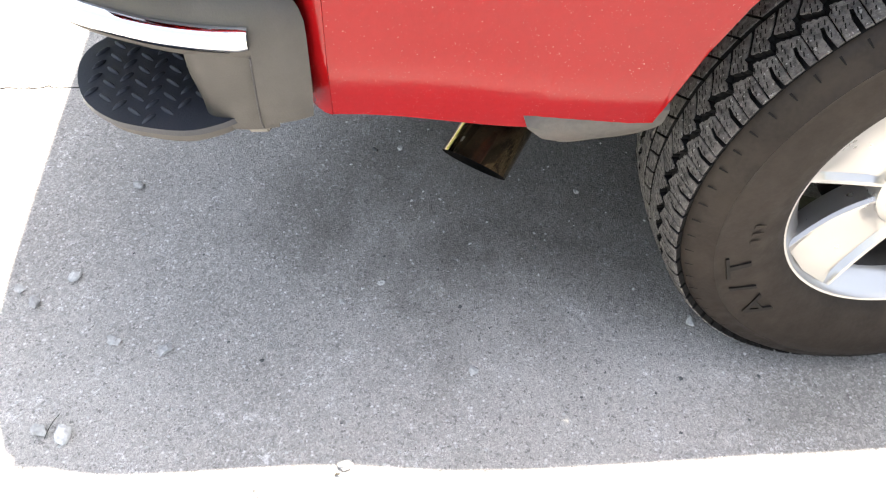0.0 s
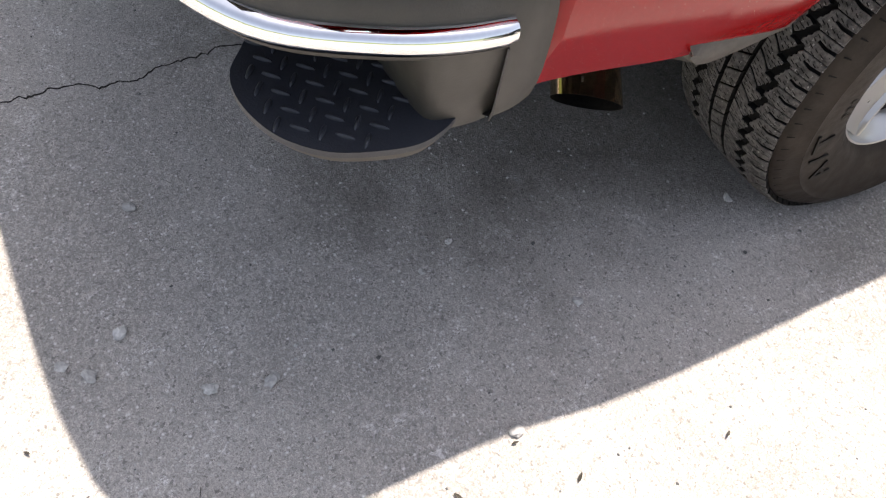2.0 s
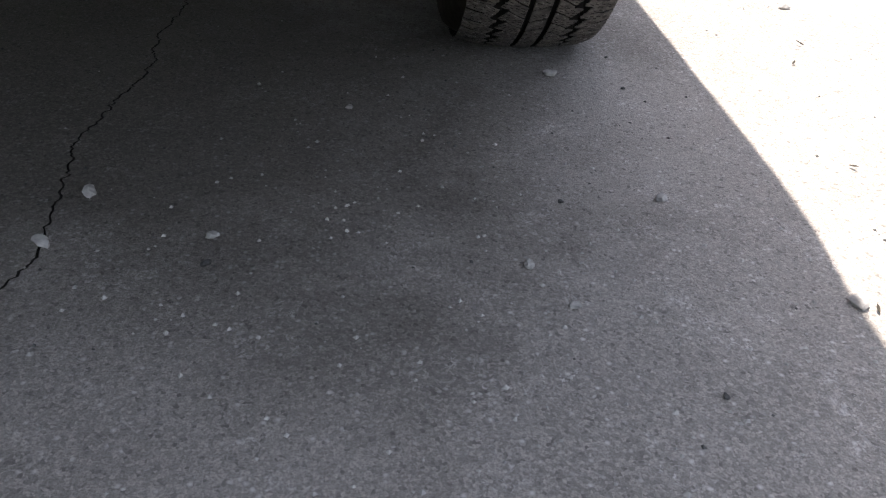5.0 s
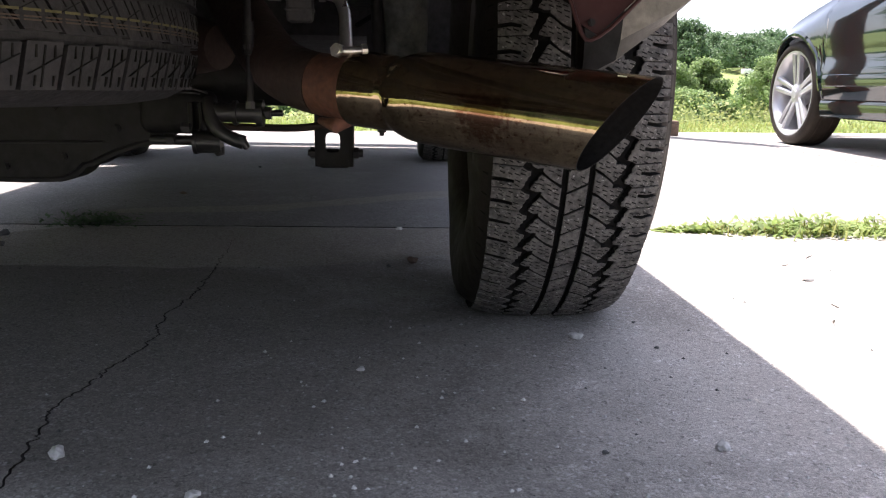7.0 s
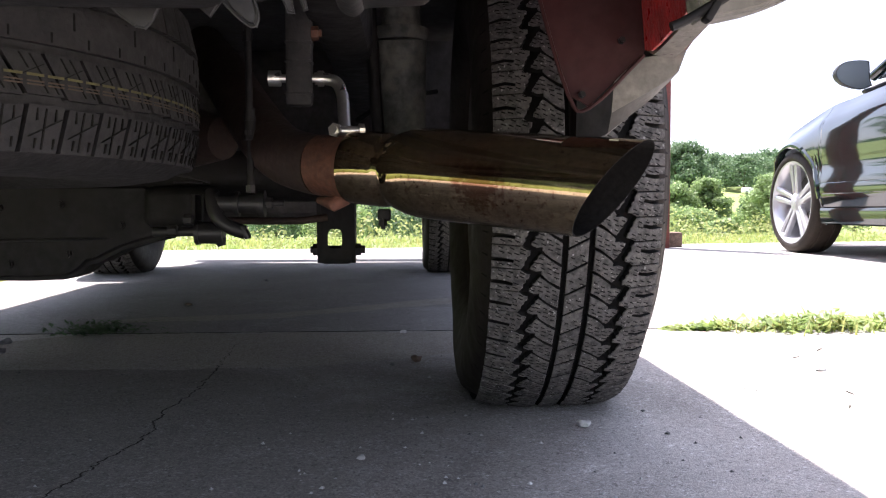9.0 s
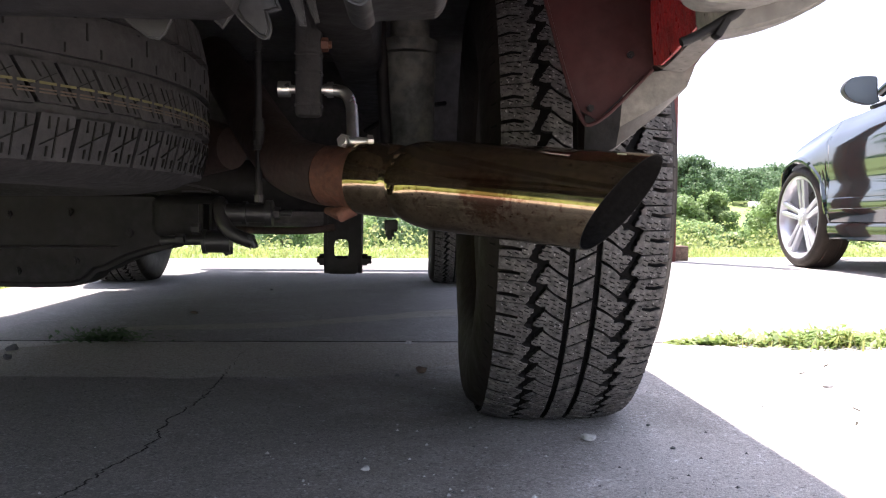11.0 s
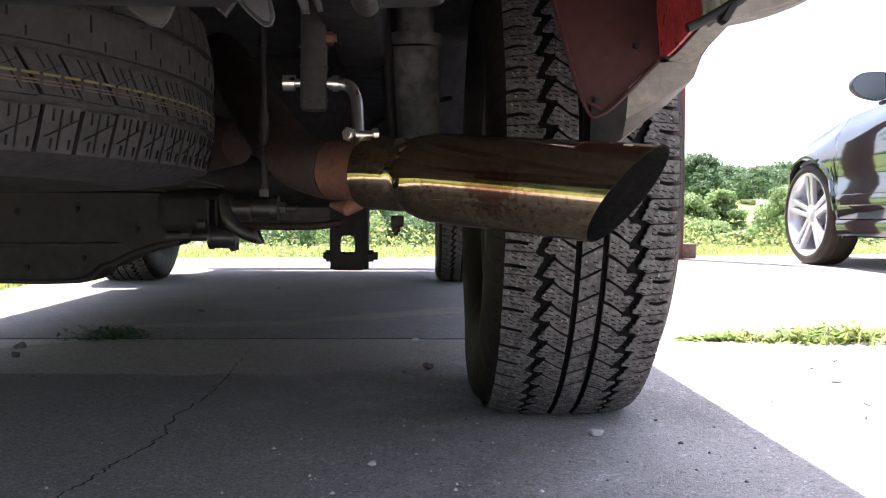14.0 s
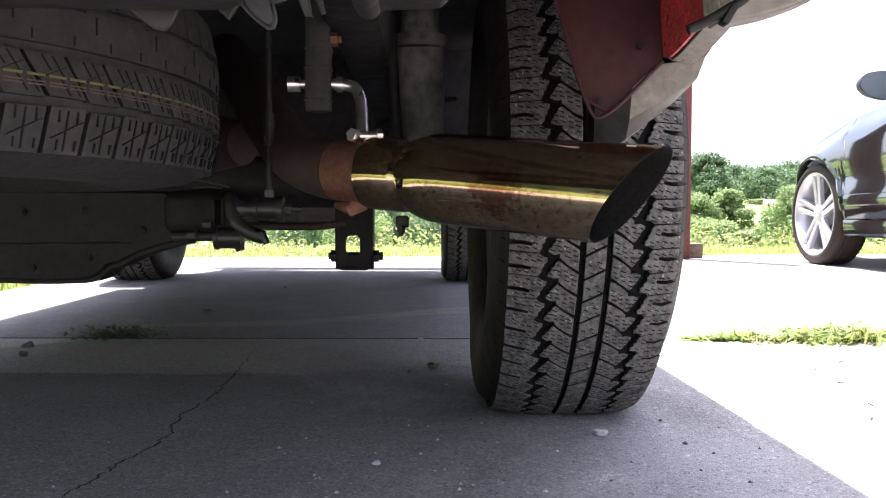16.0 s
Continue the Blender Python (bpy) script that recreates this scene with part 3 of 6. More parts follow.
def at_tyre():
    """All-terrain tyre: carcass, shoulder lugs, block rows and a centre rib, round the x axis."""
    bm = bmesh.new()
    floor = [tread_point(s, 0, 0.0)[:2] for s in np.linspace(-0.097, 0.097, 21)]
    side = [(0.109, 0.3785), (0.1165, 0.374), (0.123, 0.3655), (0.128, 0.352), (0.133, 0.33), (0.1345, 0.305), (0.131, 0.275), (0.122, 0.25), (0.108, 0.232), (0.098, 0.226), (0.09, 0.222)]
    rib = [(0.1335, 0.343), (0.136, 0.340), (0.1335, 0.336)]
    prof = [(-u, r) for u, r in reversed(side)] + [(float(u), float(r)) for u, r in floor] + [*side[:4], *rib, *side[4:]]
    lathe(bm, prof, (0, 0, 0), "x", 120, index=1)
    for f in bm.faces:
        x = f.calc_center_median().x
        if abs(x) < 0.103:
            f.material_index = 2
        elif x < -0.112:
            f.material_index = 3
    n = 74
    pitch = 2 * math.pi / n
    rib = [(-0.0138, 1.07), (0.0138, 0.63), (0.0138, 1.535), (-0.0138, 1.975)]
    mid = [(0.0216, 0.08), (0.028, 0.17), (0.036, 0.31), (0.043, 0.48), (0.0478, 0.62), (0.0478, 0.76), (0.056, 0.74), (0.0630, 0.83), (0.0620, 0.96), (0.0582, 1.07),
           (0.0582, 1.17), (0.0545, 1.25), (0.0525, 1.40), (0.0490, 1.49), (0.0455, 1.42), (0.039, 1.27), (0.032, 1.11), (0.026, 1.00), (0.0216, 0.93)]
    lug = [(0.0755, 0.80), (0.1165, 0.80), (0.1165, 1.08), (0.098, 1.11), (0.085, 1.06), (0.084, 1.20), (0.098, 1.29), (0.1165, 1.27), (0.1165, 1.765), (0.0755, 1.765),
           (0.070, 1.64), (0.0632, 1.60), (0.0640, 1.42), (0.0675, 1.34), (0.0675, 1.22), (0.0710, 1.12), (0.0710, 0.98)]
    cuts = [(0.024, 0.42), (0.024, 0.64), (0.026, 0.84), (0.034, 0.60), (0.034, 0.80), (0.036, 1.00), (0.044, 0.82), (0.046, 1.02), (0.046, 1.22), (0.055, 0.86), (0.053, 1.06),
            (0.078, 0.92), (0.077, 1.12), (0.070, 1.42), (0.078, 1.40), (0.088, 0.93), (0.088, 1.42), (0.098, 0.95), (0.098, 1.47), (0.070, 1.58), (0.085, 1.62), (0.100, 1.66)]
    wear = random.Random(11)
    for i in range(n):
        t = (i + 0.2) * pitch
        rubber_block(bm, rib, pitch, t, TREAD_DEPTH + wear.uniform(-0.0004, 0.0004))
        for fl in (False, True):
            for outline in (mid, lug):
                rubber_block(bm, [(s + wear.uniform(-0.0006, 0.0006), v + wear.uniform(-0.012, 0.012)) for s, v in outline], pitch, t, flip=fl)
        # narrow sipes
        for s0, v in cuts + [(-0.010, 1.32), (0.002, 1.22), (-0.006, 1.66), (0.005, 1.46)]:
            for fl in (False, True) if s0 > 0.015 else (False,):
                ln, dv = wear.uniform(0.005, 0.0075), 0.07
                vs = []
                for s, w in ((s0, v), (s0 + ln, v + dv), (s0 + ln, v + dv + 0.05), (s0, v + 0.05)):
                    if fl:
                        s, w = -s, 0.71 - w
                    u, r, a = tread_point(s, t + w * pitch, TREAD_DEPTH + 0.0003)
                    vs.append(bm.verts.new((u, r * math.cos(a), r * math.sin(a))))
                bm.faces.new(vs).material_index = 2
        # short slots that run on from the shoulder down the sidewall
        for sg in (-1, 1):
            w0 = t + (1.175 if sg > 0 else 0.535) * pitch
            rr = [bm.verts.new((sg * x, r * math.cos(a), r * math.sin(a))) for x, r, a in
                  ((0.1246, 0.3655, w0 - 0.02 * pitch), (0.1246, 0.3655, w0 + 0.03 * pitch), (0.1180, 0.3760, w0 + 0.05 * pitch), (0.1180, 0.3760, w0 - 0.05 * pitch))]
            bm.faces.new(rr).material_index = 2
    settle_on_ground(bm, W_CENTRE.z)
    bmesh.ops.recalc_face_normals(bm, faces=list(bm.faces))
    return bm


def road_tyre(R=0.37, half=0.100, n=66):
    """Highway tyre for the spare: four ribs with slanted cuts, round the x axis."""
    bm = bmesh.new()
    prof = [(-0.085, 0.205), (-0.108, 0.225), (-0.119, 0.265), (-0.119, 0.30), (-0.112, 0.335), (-half, R - 0.017)]
    prof += [(u, R - 0.008 - 0.009 * (u / half) ** 4) for u in np.linspace(-half * 0.9, half * 0.9, 13).tolist()]
    prof += [(-u, r) for u, r in reversed(prof[:6])]
    lathe(bm, prof, (0, 0, 0), "x", 112, index=0)
    bmesh.ops.recalc_face_normals(bm, faces=list(bm.faces))
    carcass = bm
    bm = bmesh.new()

    def rad(u):
        return R - 0.009 * (abs(u) / half) ** 4

    def block(u0, u1, a0, a1, slant, index=0, top=0.0):
        k = 3
        tops, lows = [], []
        for u, a in ((u0, a0), (u1, a0 + slant), (u1, a1 + slant), (u0, a1)):
            for lst, dr in ((tops, top), (lows, -0.010)):
                r = rad(u) + dr
                lst.append(bm.verts.new((u, r * math.cos(a), r * math.sin(a))))
        bm.faces.new(tops).material_index = index
        for j in range(4):
            bm.faces.new((tops[j], lows[j], lows[(j + 1) % 4], tops[(j + 1) % 4])).material_index = index

    p = 2 * math.pi / n
    for i in range(n):
        a = i * p
        step = 0.002 * (i % 2)
        # shoulder row on the underside: upright cuts, one slanting slash
        block(0.054 + step, half, a, a + 0.88 * p, 0.010)
        block(0.057, half - 0.003, a + 0.44 * p, a + 0.475 * p, 0.004, 1, 0.0004)
        for q in (0.20, 0.66):
            block(0.057, 0.069, a + q * p, a + (q + 0.03) * p, 0.0, 1, 0.0004)
            block(0.086, half - 0.004, a + q * p, a + (q + 0.03) * p, 0.0, 1, 0.0004)
        block(0.066, 0.085, a + 0.02 * p, a + 0.055 * p, 0.80 * p, 1, 0.0004)
        # striped row: broad slanting cuts with fine ones between them
        block(0.004, 0.044 + step, a + 0.62 * p, a + 1.52 * p, -0.60 * p)
        for q, u0, u1 in ((0.88, 0.006, 0.024), (1.12, 0.006, 0.020), (0.72, 0.030, 0.042), (0.98, 0.026, 0.042)):
            k = (u0 - 0.004) / 0.040 * 0.60
            block(u0, u1, a + (q - k) * p, a + (q - k + 0.035) * p, -(u1 - u0) / 0.040 * 0.60 * p, 1, 0.0004)
        block(0.014, 0.030, a + 0.50 * p, a + 0.54 * p, 0.70 * p, 1, 0.0004)
        # upper rows: plain ribs with sparse short cuts
        block(-0.044 - step, -0.006, a, a + p, 0.0)
        block(-0.018, -0.008, a + 0.3 * p, a + 0.34 * p, 0.0, 1, 0.0004)
        if i % 2:
            block(-0.042, -0.024, a + 0.7 * p, a + 0.74 * p, 0.0, 1, 0.0004)
        block(-half, -0.054, a, a + 0.92 * p, 0.012)
    bmesh.ops.recalc_face_normals(bm, faces=list(bm.faces))
    return carcass, bm


SPOKE_0 = math.radians(226)


def rim_barrel():
    """Silver alloy wheel's barrel and outer ring, round the x axis, face towards +x."""
    bm = bmesh.new()
    barrel = [(-0.10, 0.226), (-0.104, 0.234), (-0.098, 0.236), (-0.094, 0.222), (-0.05, 0.205), (0.02, 0.200), (0.075, 0.212), (0.092, 0.224), (0.098, 0.236), (0.106, 0.2375),
              (0.1095, 0.234), (0.1085, 0.2305), (0.103, 0.2285), (0.096, 0.224), (0.084, 0.212), (0.066, 0.200), (0.03, 0.192), (-0.05, 0.195), (-0.094, 0.214), (-0.10, 0.226)]
    lathe(bm, barrel, (0, 0, 0), "x", 96)
    # Inner barrel faces painted dark for the shade inside the wheel.
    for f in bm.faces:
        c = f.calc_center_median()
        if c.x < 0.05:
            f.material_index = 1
    bmesh.ops.recalc_face_normals(bm, faces=list(bm.faces))
    return bm


def rim_hub():
    bm = bmesh.new()
    lathe(bm, [(0.030, 0.0), (0.078, 0.0), (0.080, 0.045), (0.082, 0.088), (0.080, 0.096), (0.070, 0.100), (0.030, 0.102)], (0, 0, 0), "x", 60)
    bmesh.ops.recalc_face_normals(bm, faces=list(bm.faces))
    return bm


def rim_spoke(k):
    """One wide spoke with a sunk middle."""
    bm = bmesh.new()
    a0 = 2 * math.pi * k / 5 + SPOKE_0
    rows = []
    for j in range(9):
        f = j / 8
        r = 0.086 + f * 0.139
        half = math.radians(31 - 12 * f ** 0.8)
        edge = 0.010 / r
        face = 0.080 + 0.018 * f - 0.006 * math.sin(math.pi * f)
        sunk = face - 0.009 * min(1.0, 6 * f, 7 * (1 - f))
        back = face - 0.050
        rows.append([(x, r, a0 + a) for x, a in ((back, -half + 0.07), (face - 0.006, -half), (face, -half + 0.35 * edge), (face, -half + edge), (sunk, -half + 1.7 * edge), (sunk, 0.0),
                                                 (sunk, half - 1.7 * edge), (face, half - edge), (face, half - 0.35 * edge), (face - 0.006, half), (back, half - 0.07))])
    vs = grid(bm, [[(x, r * math.cos(a), r * math.sin(a)) for x, r, a in row] for row in rows])
    for p, q in zip(vs, vs[1:]):
        bm.faces.new((p[0], p[-1], q[-1], q[0]))
    bmesh.ops.recalc_face_normals(bm, faces=list(bm.faces))
    return bm


def lug_nut(k, r=0.07):
    bm = bmesh.new()
    a = 2 * math.pi * k / 6
    c = Vector((0.076, r * math.cos(a), r * math.sin(a)))
    tube(bm, [c, c + Vector((0.018, 0, 0)), c + Vector((0.022, 0, 0))], [0.0115, 0.0115, 0.008], 6)
    return bm


def raised_text(text, size, depth):
    """Letters from the built-in font as a mesh in the x-y plane."""
    cu = bpy.data.curves.new("letters", "FONT")
    cu.body, cu.size, cu.extrude, cu.offset, cu.align_x, cu.align_y = text, size, depth, 0.0003, "CENTER", "CENTER"
    cu.space_character = 1.5
    ob = bpy.data.objects.new("letters", cu)
    scene.collection.objects.link(ob)
    me = bpy.data.meshes.new_from_object(ob.evaluated_get(bpy.context.evaluated_depsgraph_get()))
    bpy.data.objects.remove(ob)
    bm = bmesh.new()
    bm.from_mesh(me)
    return bm


def in_place(bm, m):
    bmesh.ops.transform(bm, verts=list(bm.verts), matrix=m)
    return bm


truck = thing("sport_utility_truck", (-0.745, 1.25, 0.0), "red sport utility truck with grey bumper, parked on the concrete", "truck")
TX = -0.745                       # centre line of the truck
LEFT_TURN = Matrix.Rotation(math.pi, 4, "Z")
wheel_mats = [pose(*W_CENTRE, 0, 0, 0), pose(2 * TX - W_CENTRE.x, W_CENTRE.y, W_CENTRE.z) @ LEFT_TURN,
              pose(0.005, 2.775, 0.381 + grade(2.775)), pose(2 * TX - 0.125, 2.775, 0.381 + grade(2.775)) @ LEFT_TURN]


def instance_part(name, mesh, m, parent, label=""):
    ob = new(name, mesh)
    ob.parent = parent
    if parent.parent is None:
        ob.matrix_parent_inverse = parent.matrix_basis.inverted()
        ob.matrix_basis = m
    else:
        ob.matrix_basis = m
    return tagged(ob, label) if label else ob


def finished_mesh(bm, mats, smooth=40):
    ob = link_mesh("mesh", bm, mats, smooth)
    me = ob.data
    bpy.data.objects.remove(ob)
    return me


tyre_mesh = finished_mesh(at_tyre(), [RUBBER, RUBBER_SIDE, GROOVE, RUBBER_INNER], 35)
rim_mesh = finished_mesh(rim_barrel(), [ALLOY, WHEEL_SHADE], 35)
hub_mesh = finished_mesh(rim_hub(), ALLOY, 35)
spoke_meshes = [finished_mesh(rim_spoke(k), ALLOY, 30) for k in range(5)]
seat_bm = bmesh.new()
lathe(seat_bm, [(0.0805, 0.0), (0.0825, 0.0), (0.0825, 0.017), (0.0805, 0.018)], (0, 0, 0), "x", 20)
seat_mesh = finished_mesh(seat_bm, BLACK_PLASTIC)
lug_meshes = [finished_mesh(lug_nut(k), CHROME, 30) for k in range(6)]
bm = bmesh.new()
lathe(bm, [(0.080, 0.0), (0.096, 0.0), (0.098, 0.022), (0.094, 0.032), (0.080, 0.034)], (0, 0, 0), "x", 32)
cap_mesh = finished_mesh(bm, ALLOY)
bm = bmesh.new()
lathe(bm, [(-0.02, 0.02), (-0.02, 0.15), (0.0, 0.152), (0.004, 0.12), (0.03, 0.08)], (0, 0, 0), "x", 48)
drum_mesh = finished_mesh(bm, RUST_DARK)
at_bm = bmesh.new()
for letters, ang, size, r in (("A/T", math.radians(210), 0.052, 0.303),):
    t_bm = raised_text(letters, size, 0.0014)
    # bent round the wheel: letters face +x, their feet towards the hub
    for v in t_bm.verts:
        a, rad = ang - 1.55 * v.co.x / r, r + v.co.y
        v.co = Vector((0.1352 + v.co.z, rad * math.cos(a), rad * math.sin(a)))
    tmp = bpy.data.meshes.new("letters")
    t_bm.to_mesh(tmp)
    at_bm.from_mesh(tmp)
bar_bm = bmesh.new()
box(bar_bm, (0, 0, 0), (0.0006, 0.014, 0.007))
bar_mesh = finished_mesh(bar_bm, RUBBER_SIDE, 0)
letter_mesh = finished_mesh(at_bm, LETTER, 0)
for m in wheel_mats:
    w = instance_part("wheel", rim_mesh, m, truck, "silver alloy wheel with five wide spokes")
    instance_part("tyre", tyre_mesh, Matrix(), w, "worn all-terrain tyre with chunky dusty tread")
    instance_part("hub", hub_mesh, Matrix(), w)
    instance_part("hub_cap", cap_mesh, Matrix(), w)
    for me in spoke_meshes:
        instance_part("spoke", me, Matrix(), w)
    instance_part("tyre_lettering", letter_mesh, Matrix(), w)
    for k in range(6):
        instance_part("lug_seat", seat_mesh, Matrix.Translation((0, 0.07 * math.cos(math.pi * k / 3), 0.07 * math.sin(math.pi * k / 3))), w)
    for ang, n_bars in ((math.radians(183), 3), (math.radians(330), 5), (math.radians(60), 6), (math.radians(120), 4)):
        for k in range(n_bars):
            a = ang + k * 0.055
            instance_part("moulded_mark", bar_mesh, Matrix.Translation((0.1345, 0.285 * math.cos(a), 0.285 * math.sin(a))) @ Matrix.Rotation(a, 4, "X"), w)
    instance_part("brake_drum", drum_mesh, Matrix(), w)
    for me in lug_meshes:
        instance_part("lug_nut", me, Matrix(), w)


# ---------------------------------------------------------------- truck body
def half_width(y, z):
    """Half the body's width at a place along and up it."""
    w = 0.845
    crease = 0.612 - 0.05 * smoothstep(-0.75, -0.33, y) if y < 0.1 else 0.56
    w -= 0.34 * max(0.0, crease - z) + 0.006 * smoothstep(0.80, crease, z) + 0.03 * smoothstep(0.98, 1.14, z)
    w -= 0.17 * smoothstep(1.10, 1.72, z)
    w -= 0.025 * smoothstep(-0.90, -1.02, y) + 0.10 * smoothstep(3.0, 3.62, y)
    w -= 0.020 * smoothstep(0.75, 1.0, z) * smoothstep(-0.82, -1.0, y)
    w -= smoothstep(0.82, 1.05, z) * (0.032 * smoothstep(-0.20, -0.55, y))
    return w


def arch(y, yc, zc=0.45, r=0.452):
    return zc + math.sqrt(max(0.0, r * r - (y - yc) ** 2)) if abs(y - yc) < r else -1


def side_low(y):
    if y < -0.748:
        return 0.716
    z = 0.513 - 0.028 * smoothstep(-0.74, -0.50, y) + 0.010 * smoothstep(-0.50, -0.49, y) if y < 0.1 else 0.43
    return max(z, arch(y, 0.10), arch(y, 2.775))


def belt(y):
    return 1.10 - 0.10 * smoothstep(2.2, 3.5, y)


ys_body = sorted(set([round(-0.98 + 0.03 * k, 3) for k in range(154)] + [-0.7475, -0.7485, -0.498, -0.489, -0.352, 0.552, 2.323, 3.227, -0.345, -0.348, 0.548, 2.327, 3.223]))
for sg, nm in ((1, "right"), (-1, "left")):
    b = bmesh.new()
    rows = []
    for y in ys_body:
        lo, hi = side_low(y), belt(y)
        zs = [lo + (hi - lo) * (k / 14) ** 1.1 for k in range(15)]
        inset = 0.007 if y < -0.36 else 0.022
        x_in = TX + sg * (half_width(y, lo) - inset)
        rows.append([(x_in - sg * (0.003 if y < -0.36 else 0.016), y, lo + (0.006 if y < -0.36 else 0.012)), (x_in, y, lo + 0.001)] + [(TX + sg * half_width(y, z), y, z) for z in zs])
    grid(b, rows, flip=sg > 0)
    part("side_panel", b, RED, truck, "glossy red painted body side with dust specks")
# tail, bonnet, nose
b = bmesh.new()
grid(b, [[(TX + half_width(-0.98, z) * f, -0.98 - 0.083 * (1 - abs(f) ** 6), z) for f in np.linspace(-1, 1, 13).tolist()] for z in np.linspace(0.716, 1.10, 6).tolist()])
part("tailgate", b, RED, truck, "red painted tailgate")
b = bmesh.new()
grid(b, [[(TX + half_width(y, belt(y)) * f, y, belt(y) + 0.05 * (1 - f * f)) for f in np.linspace(-1, 1, 13).tolist()] for y in np.linspace(2.15, 3.61, 10).tolist()], flip=True)
grid(b, [[(TX + half_width(3.61, z) * f, 3.61 + 0.06 * (1 - f * f), z) for f in np.linspace(-1, 1, 13).tolist()] for z in np.linspace(0.62, 1.0, 6).tolist()], flip=True)
part("bonnet", b, RED, truck, "red painted bonnet and nose")
# greenhouse and roof
b = bmesh.new()
prof = [(-0.97, 1.09), (-0.80, 1.64), (-0.72, 1.70), (0.6, 1.735), (1.25, 1.71), (1.42, 1.66), (2.2, 1.09)]
for sg in (-1, 1):
    rows = []
    for f in np.linspace(0, 1, 8).tolist():
        z = 1.09 + f * 0.57
        y0 = -0.97 + (z - 1.09) / 0.55 * 0.17
        y1 = 2.2 - (z - 1.09) / 0.57 * 0.78
        rows.append([(TX + sg * half_width(y0 + (y1 - y0) * k / 16, z), y0 + (y1 - y0) * k / 16, z) for k in range(17)])
    grid(b, rows, flip=sg < 0)
roof_rows = []
for y, z in prof:
    w = half_width(y, min(z, 1.66))
    roof_rows.append([(TX + w * f, y, z + 0.0 * f if abs(f) < 0.97 else min(z, 1.66)) for f in (-1, -0.96, -0.6, -0.2, 0.2, 0.6, 0.96, 1)])
grid(b, roof_rows, flip=True)
part("roof", b, RED, truck, "red roof and window pillars")
for sg in (-1, 1):
    for y0, y1 in ((-0.72, 0.12), (0.22, 0.98), (1.06, 1.72)):
        b = bmesh.new()
        rows = []
        for z in (1.15, 1.28, 1.40, 1.52, 1.6):
            k = (z - 1.15) / 0.45
            e0, e1 = y0 + (0.10 * k if y0 < 0 else 0), y1 - (0.42 * k if y1 > 1.5 else 0)
            rows.append([(TX + sg * (half_width(e0 + (e1 - e0) * j / 6, z) + 0.004), e0 + (e1 - e0) * j / 6, z) for j in range(7)])
        grid(b, rows, flip=sg < 0)
        thicken(b, 0.004)
        part("side_window", b, TINTED, truck, "dark tinted side window")
for nm, y0, z0, y1, z1, dn in (("rear_window", -0.955, 1.16, -0.815, 1.60, -1), ("windscreen", 2.10, 1.17, 1.50, 1.61, 1)):
    b = bmesh.new()
    grid(b, [[(TX + 0.62 * f, y0 + (y1 - y0) * k + dn * 0.012, z0 + (z1 - z0) * k + 0.006) for f in (-1, -0.5, 0, 0.5, 1)] for k in (0, 0.5, 1)], flip=dn > 0)
    thicken(b, 0.004)
    part(nm, b, TINTED, truck, "tinted glass window")
for sg in (-1, 1):
    b = bmesh.new()
    box(b, (TX + sg * 0.730, -0.968, 0.92), (0.08, 0.06, 0.22), 0.02, segs=3)
    part("tail_lamp", b, LAMP_RED, truck, "red tail lamp lens")
    b = bmesh.new()
    box(b, (TX + sg * 0.60, 3.63, 0.82), (0.26, 0.06, 0.14), 0.02)
    part("headlamp", b, LAMP_CLEAR, truck, "clear headlamp lens")
    b = bmesh.new()
    box(b, (TX + sg * 0.93, 1.62, 1.14), (0.16, 0.09, 0.14), 0.03)
    part("door_mirror", b, BLACK_PLASTIC, truck, "black door mirror")
b = bmesh.new()
box(b, (TX, 3.63, 0.50), (1.60, 0.16, 0.22), 0.05, segs=3)
part("front_bumper", b, GREY_PLASTIC, truck, "grey plastic front bumper")

# wheel housings and floor pan, dark underneath
b = bmesh.new()
box(b, (TX, 1.32, 0.76), (1.30, 4.3, 0.12), 0.03)
part("floor_pan", b, UNDER, truck, "black floor pan under the body")
b = bmesh.new()
box(b, (TX, 1.9, 0.60), (1.2, 2.6, 0.24), 0.03)
part("transmission_tunnel", b, UNDER, truck, "black tunnel under the floor")
# Wider floor added to stop sun leaking through the body.
b = bmesh.new()
box(b, (TX, 1.44, 0.735), (1.60, 1.70, 0.05), 0.01)
part("cabin_floor", b, UNDER, truck, "black cabin floor between the wheels")
for sg in (-1, 1):
    for yc in (0.10, 2.775):
        b = bmesh.new()
        x0, x1 = TX + sg * 0.815, TX + sg * 0.44
        grid(b, [[(x, yc + 0.455 * math.cos(a), 0.45 + 0.455 * math.sin(a)) for x in (x0, (x0 + x1) / 2, x1)] for a in np.linspace(-0.1, 2.25 if yc < 1 else math.pi + 0.1, 20).tolist()], flip=sg > 0)
        c = [b.verts.new((x1, yc + 0.455 * math.cos(a), 0.45 + 0.455 * math.sin(a))) for a in np.linspace(0.45, 2.25, 16).tolist()]
        b.faces.new(c)
        part("wheel_housing", b, UNDER, truck, "black wheel housing")
    b = bmesh.new()
    box(b, (TX + sg * 0.44, 1.25, 0.60), (0.07, 4.5, 0.11), 0.015)
    part("frame_rail", b, AXLE_BLACK, truck, "black steel frame rail")
    # Unseen cladding hung low to keep side light off the ground.
    b = bmesh.new()
    box(b, (TX + sg * 0.78, 1.42, 0.39), (0.13, 1.72, 0.20), 0.02)
    part("low_rocker", b, GREY_PLASTIC, truck, "grey plastic rocker cladding, unseen, hung low to shade the ground")

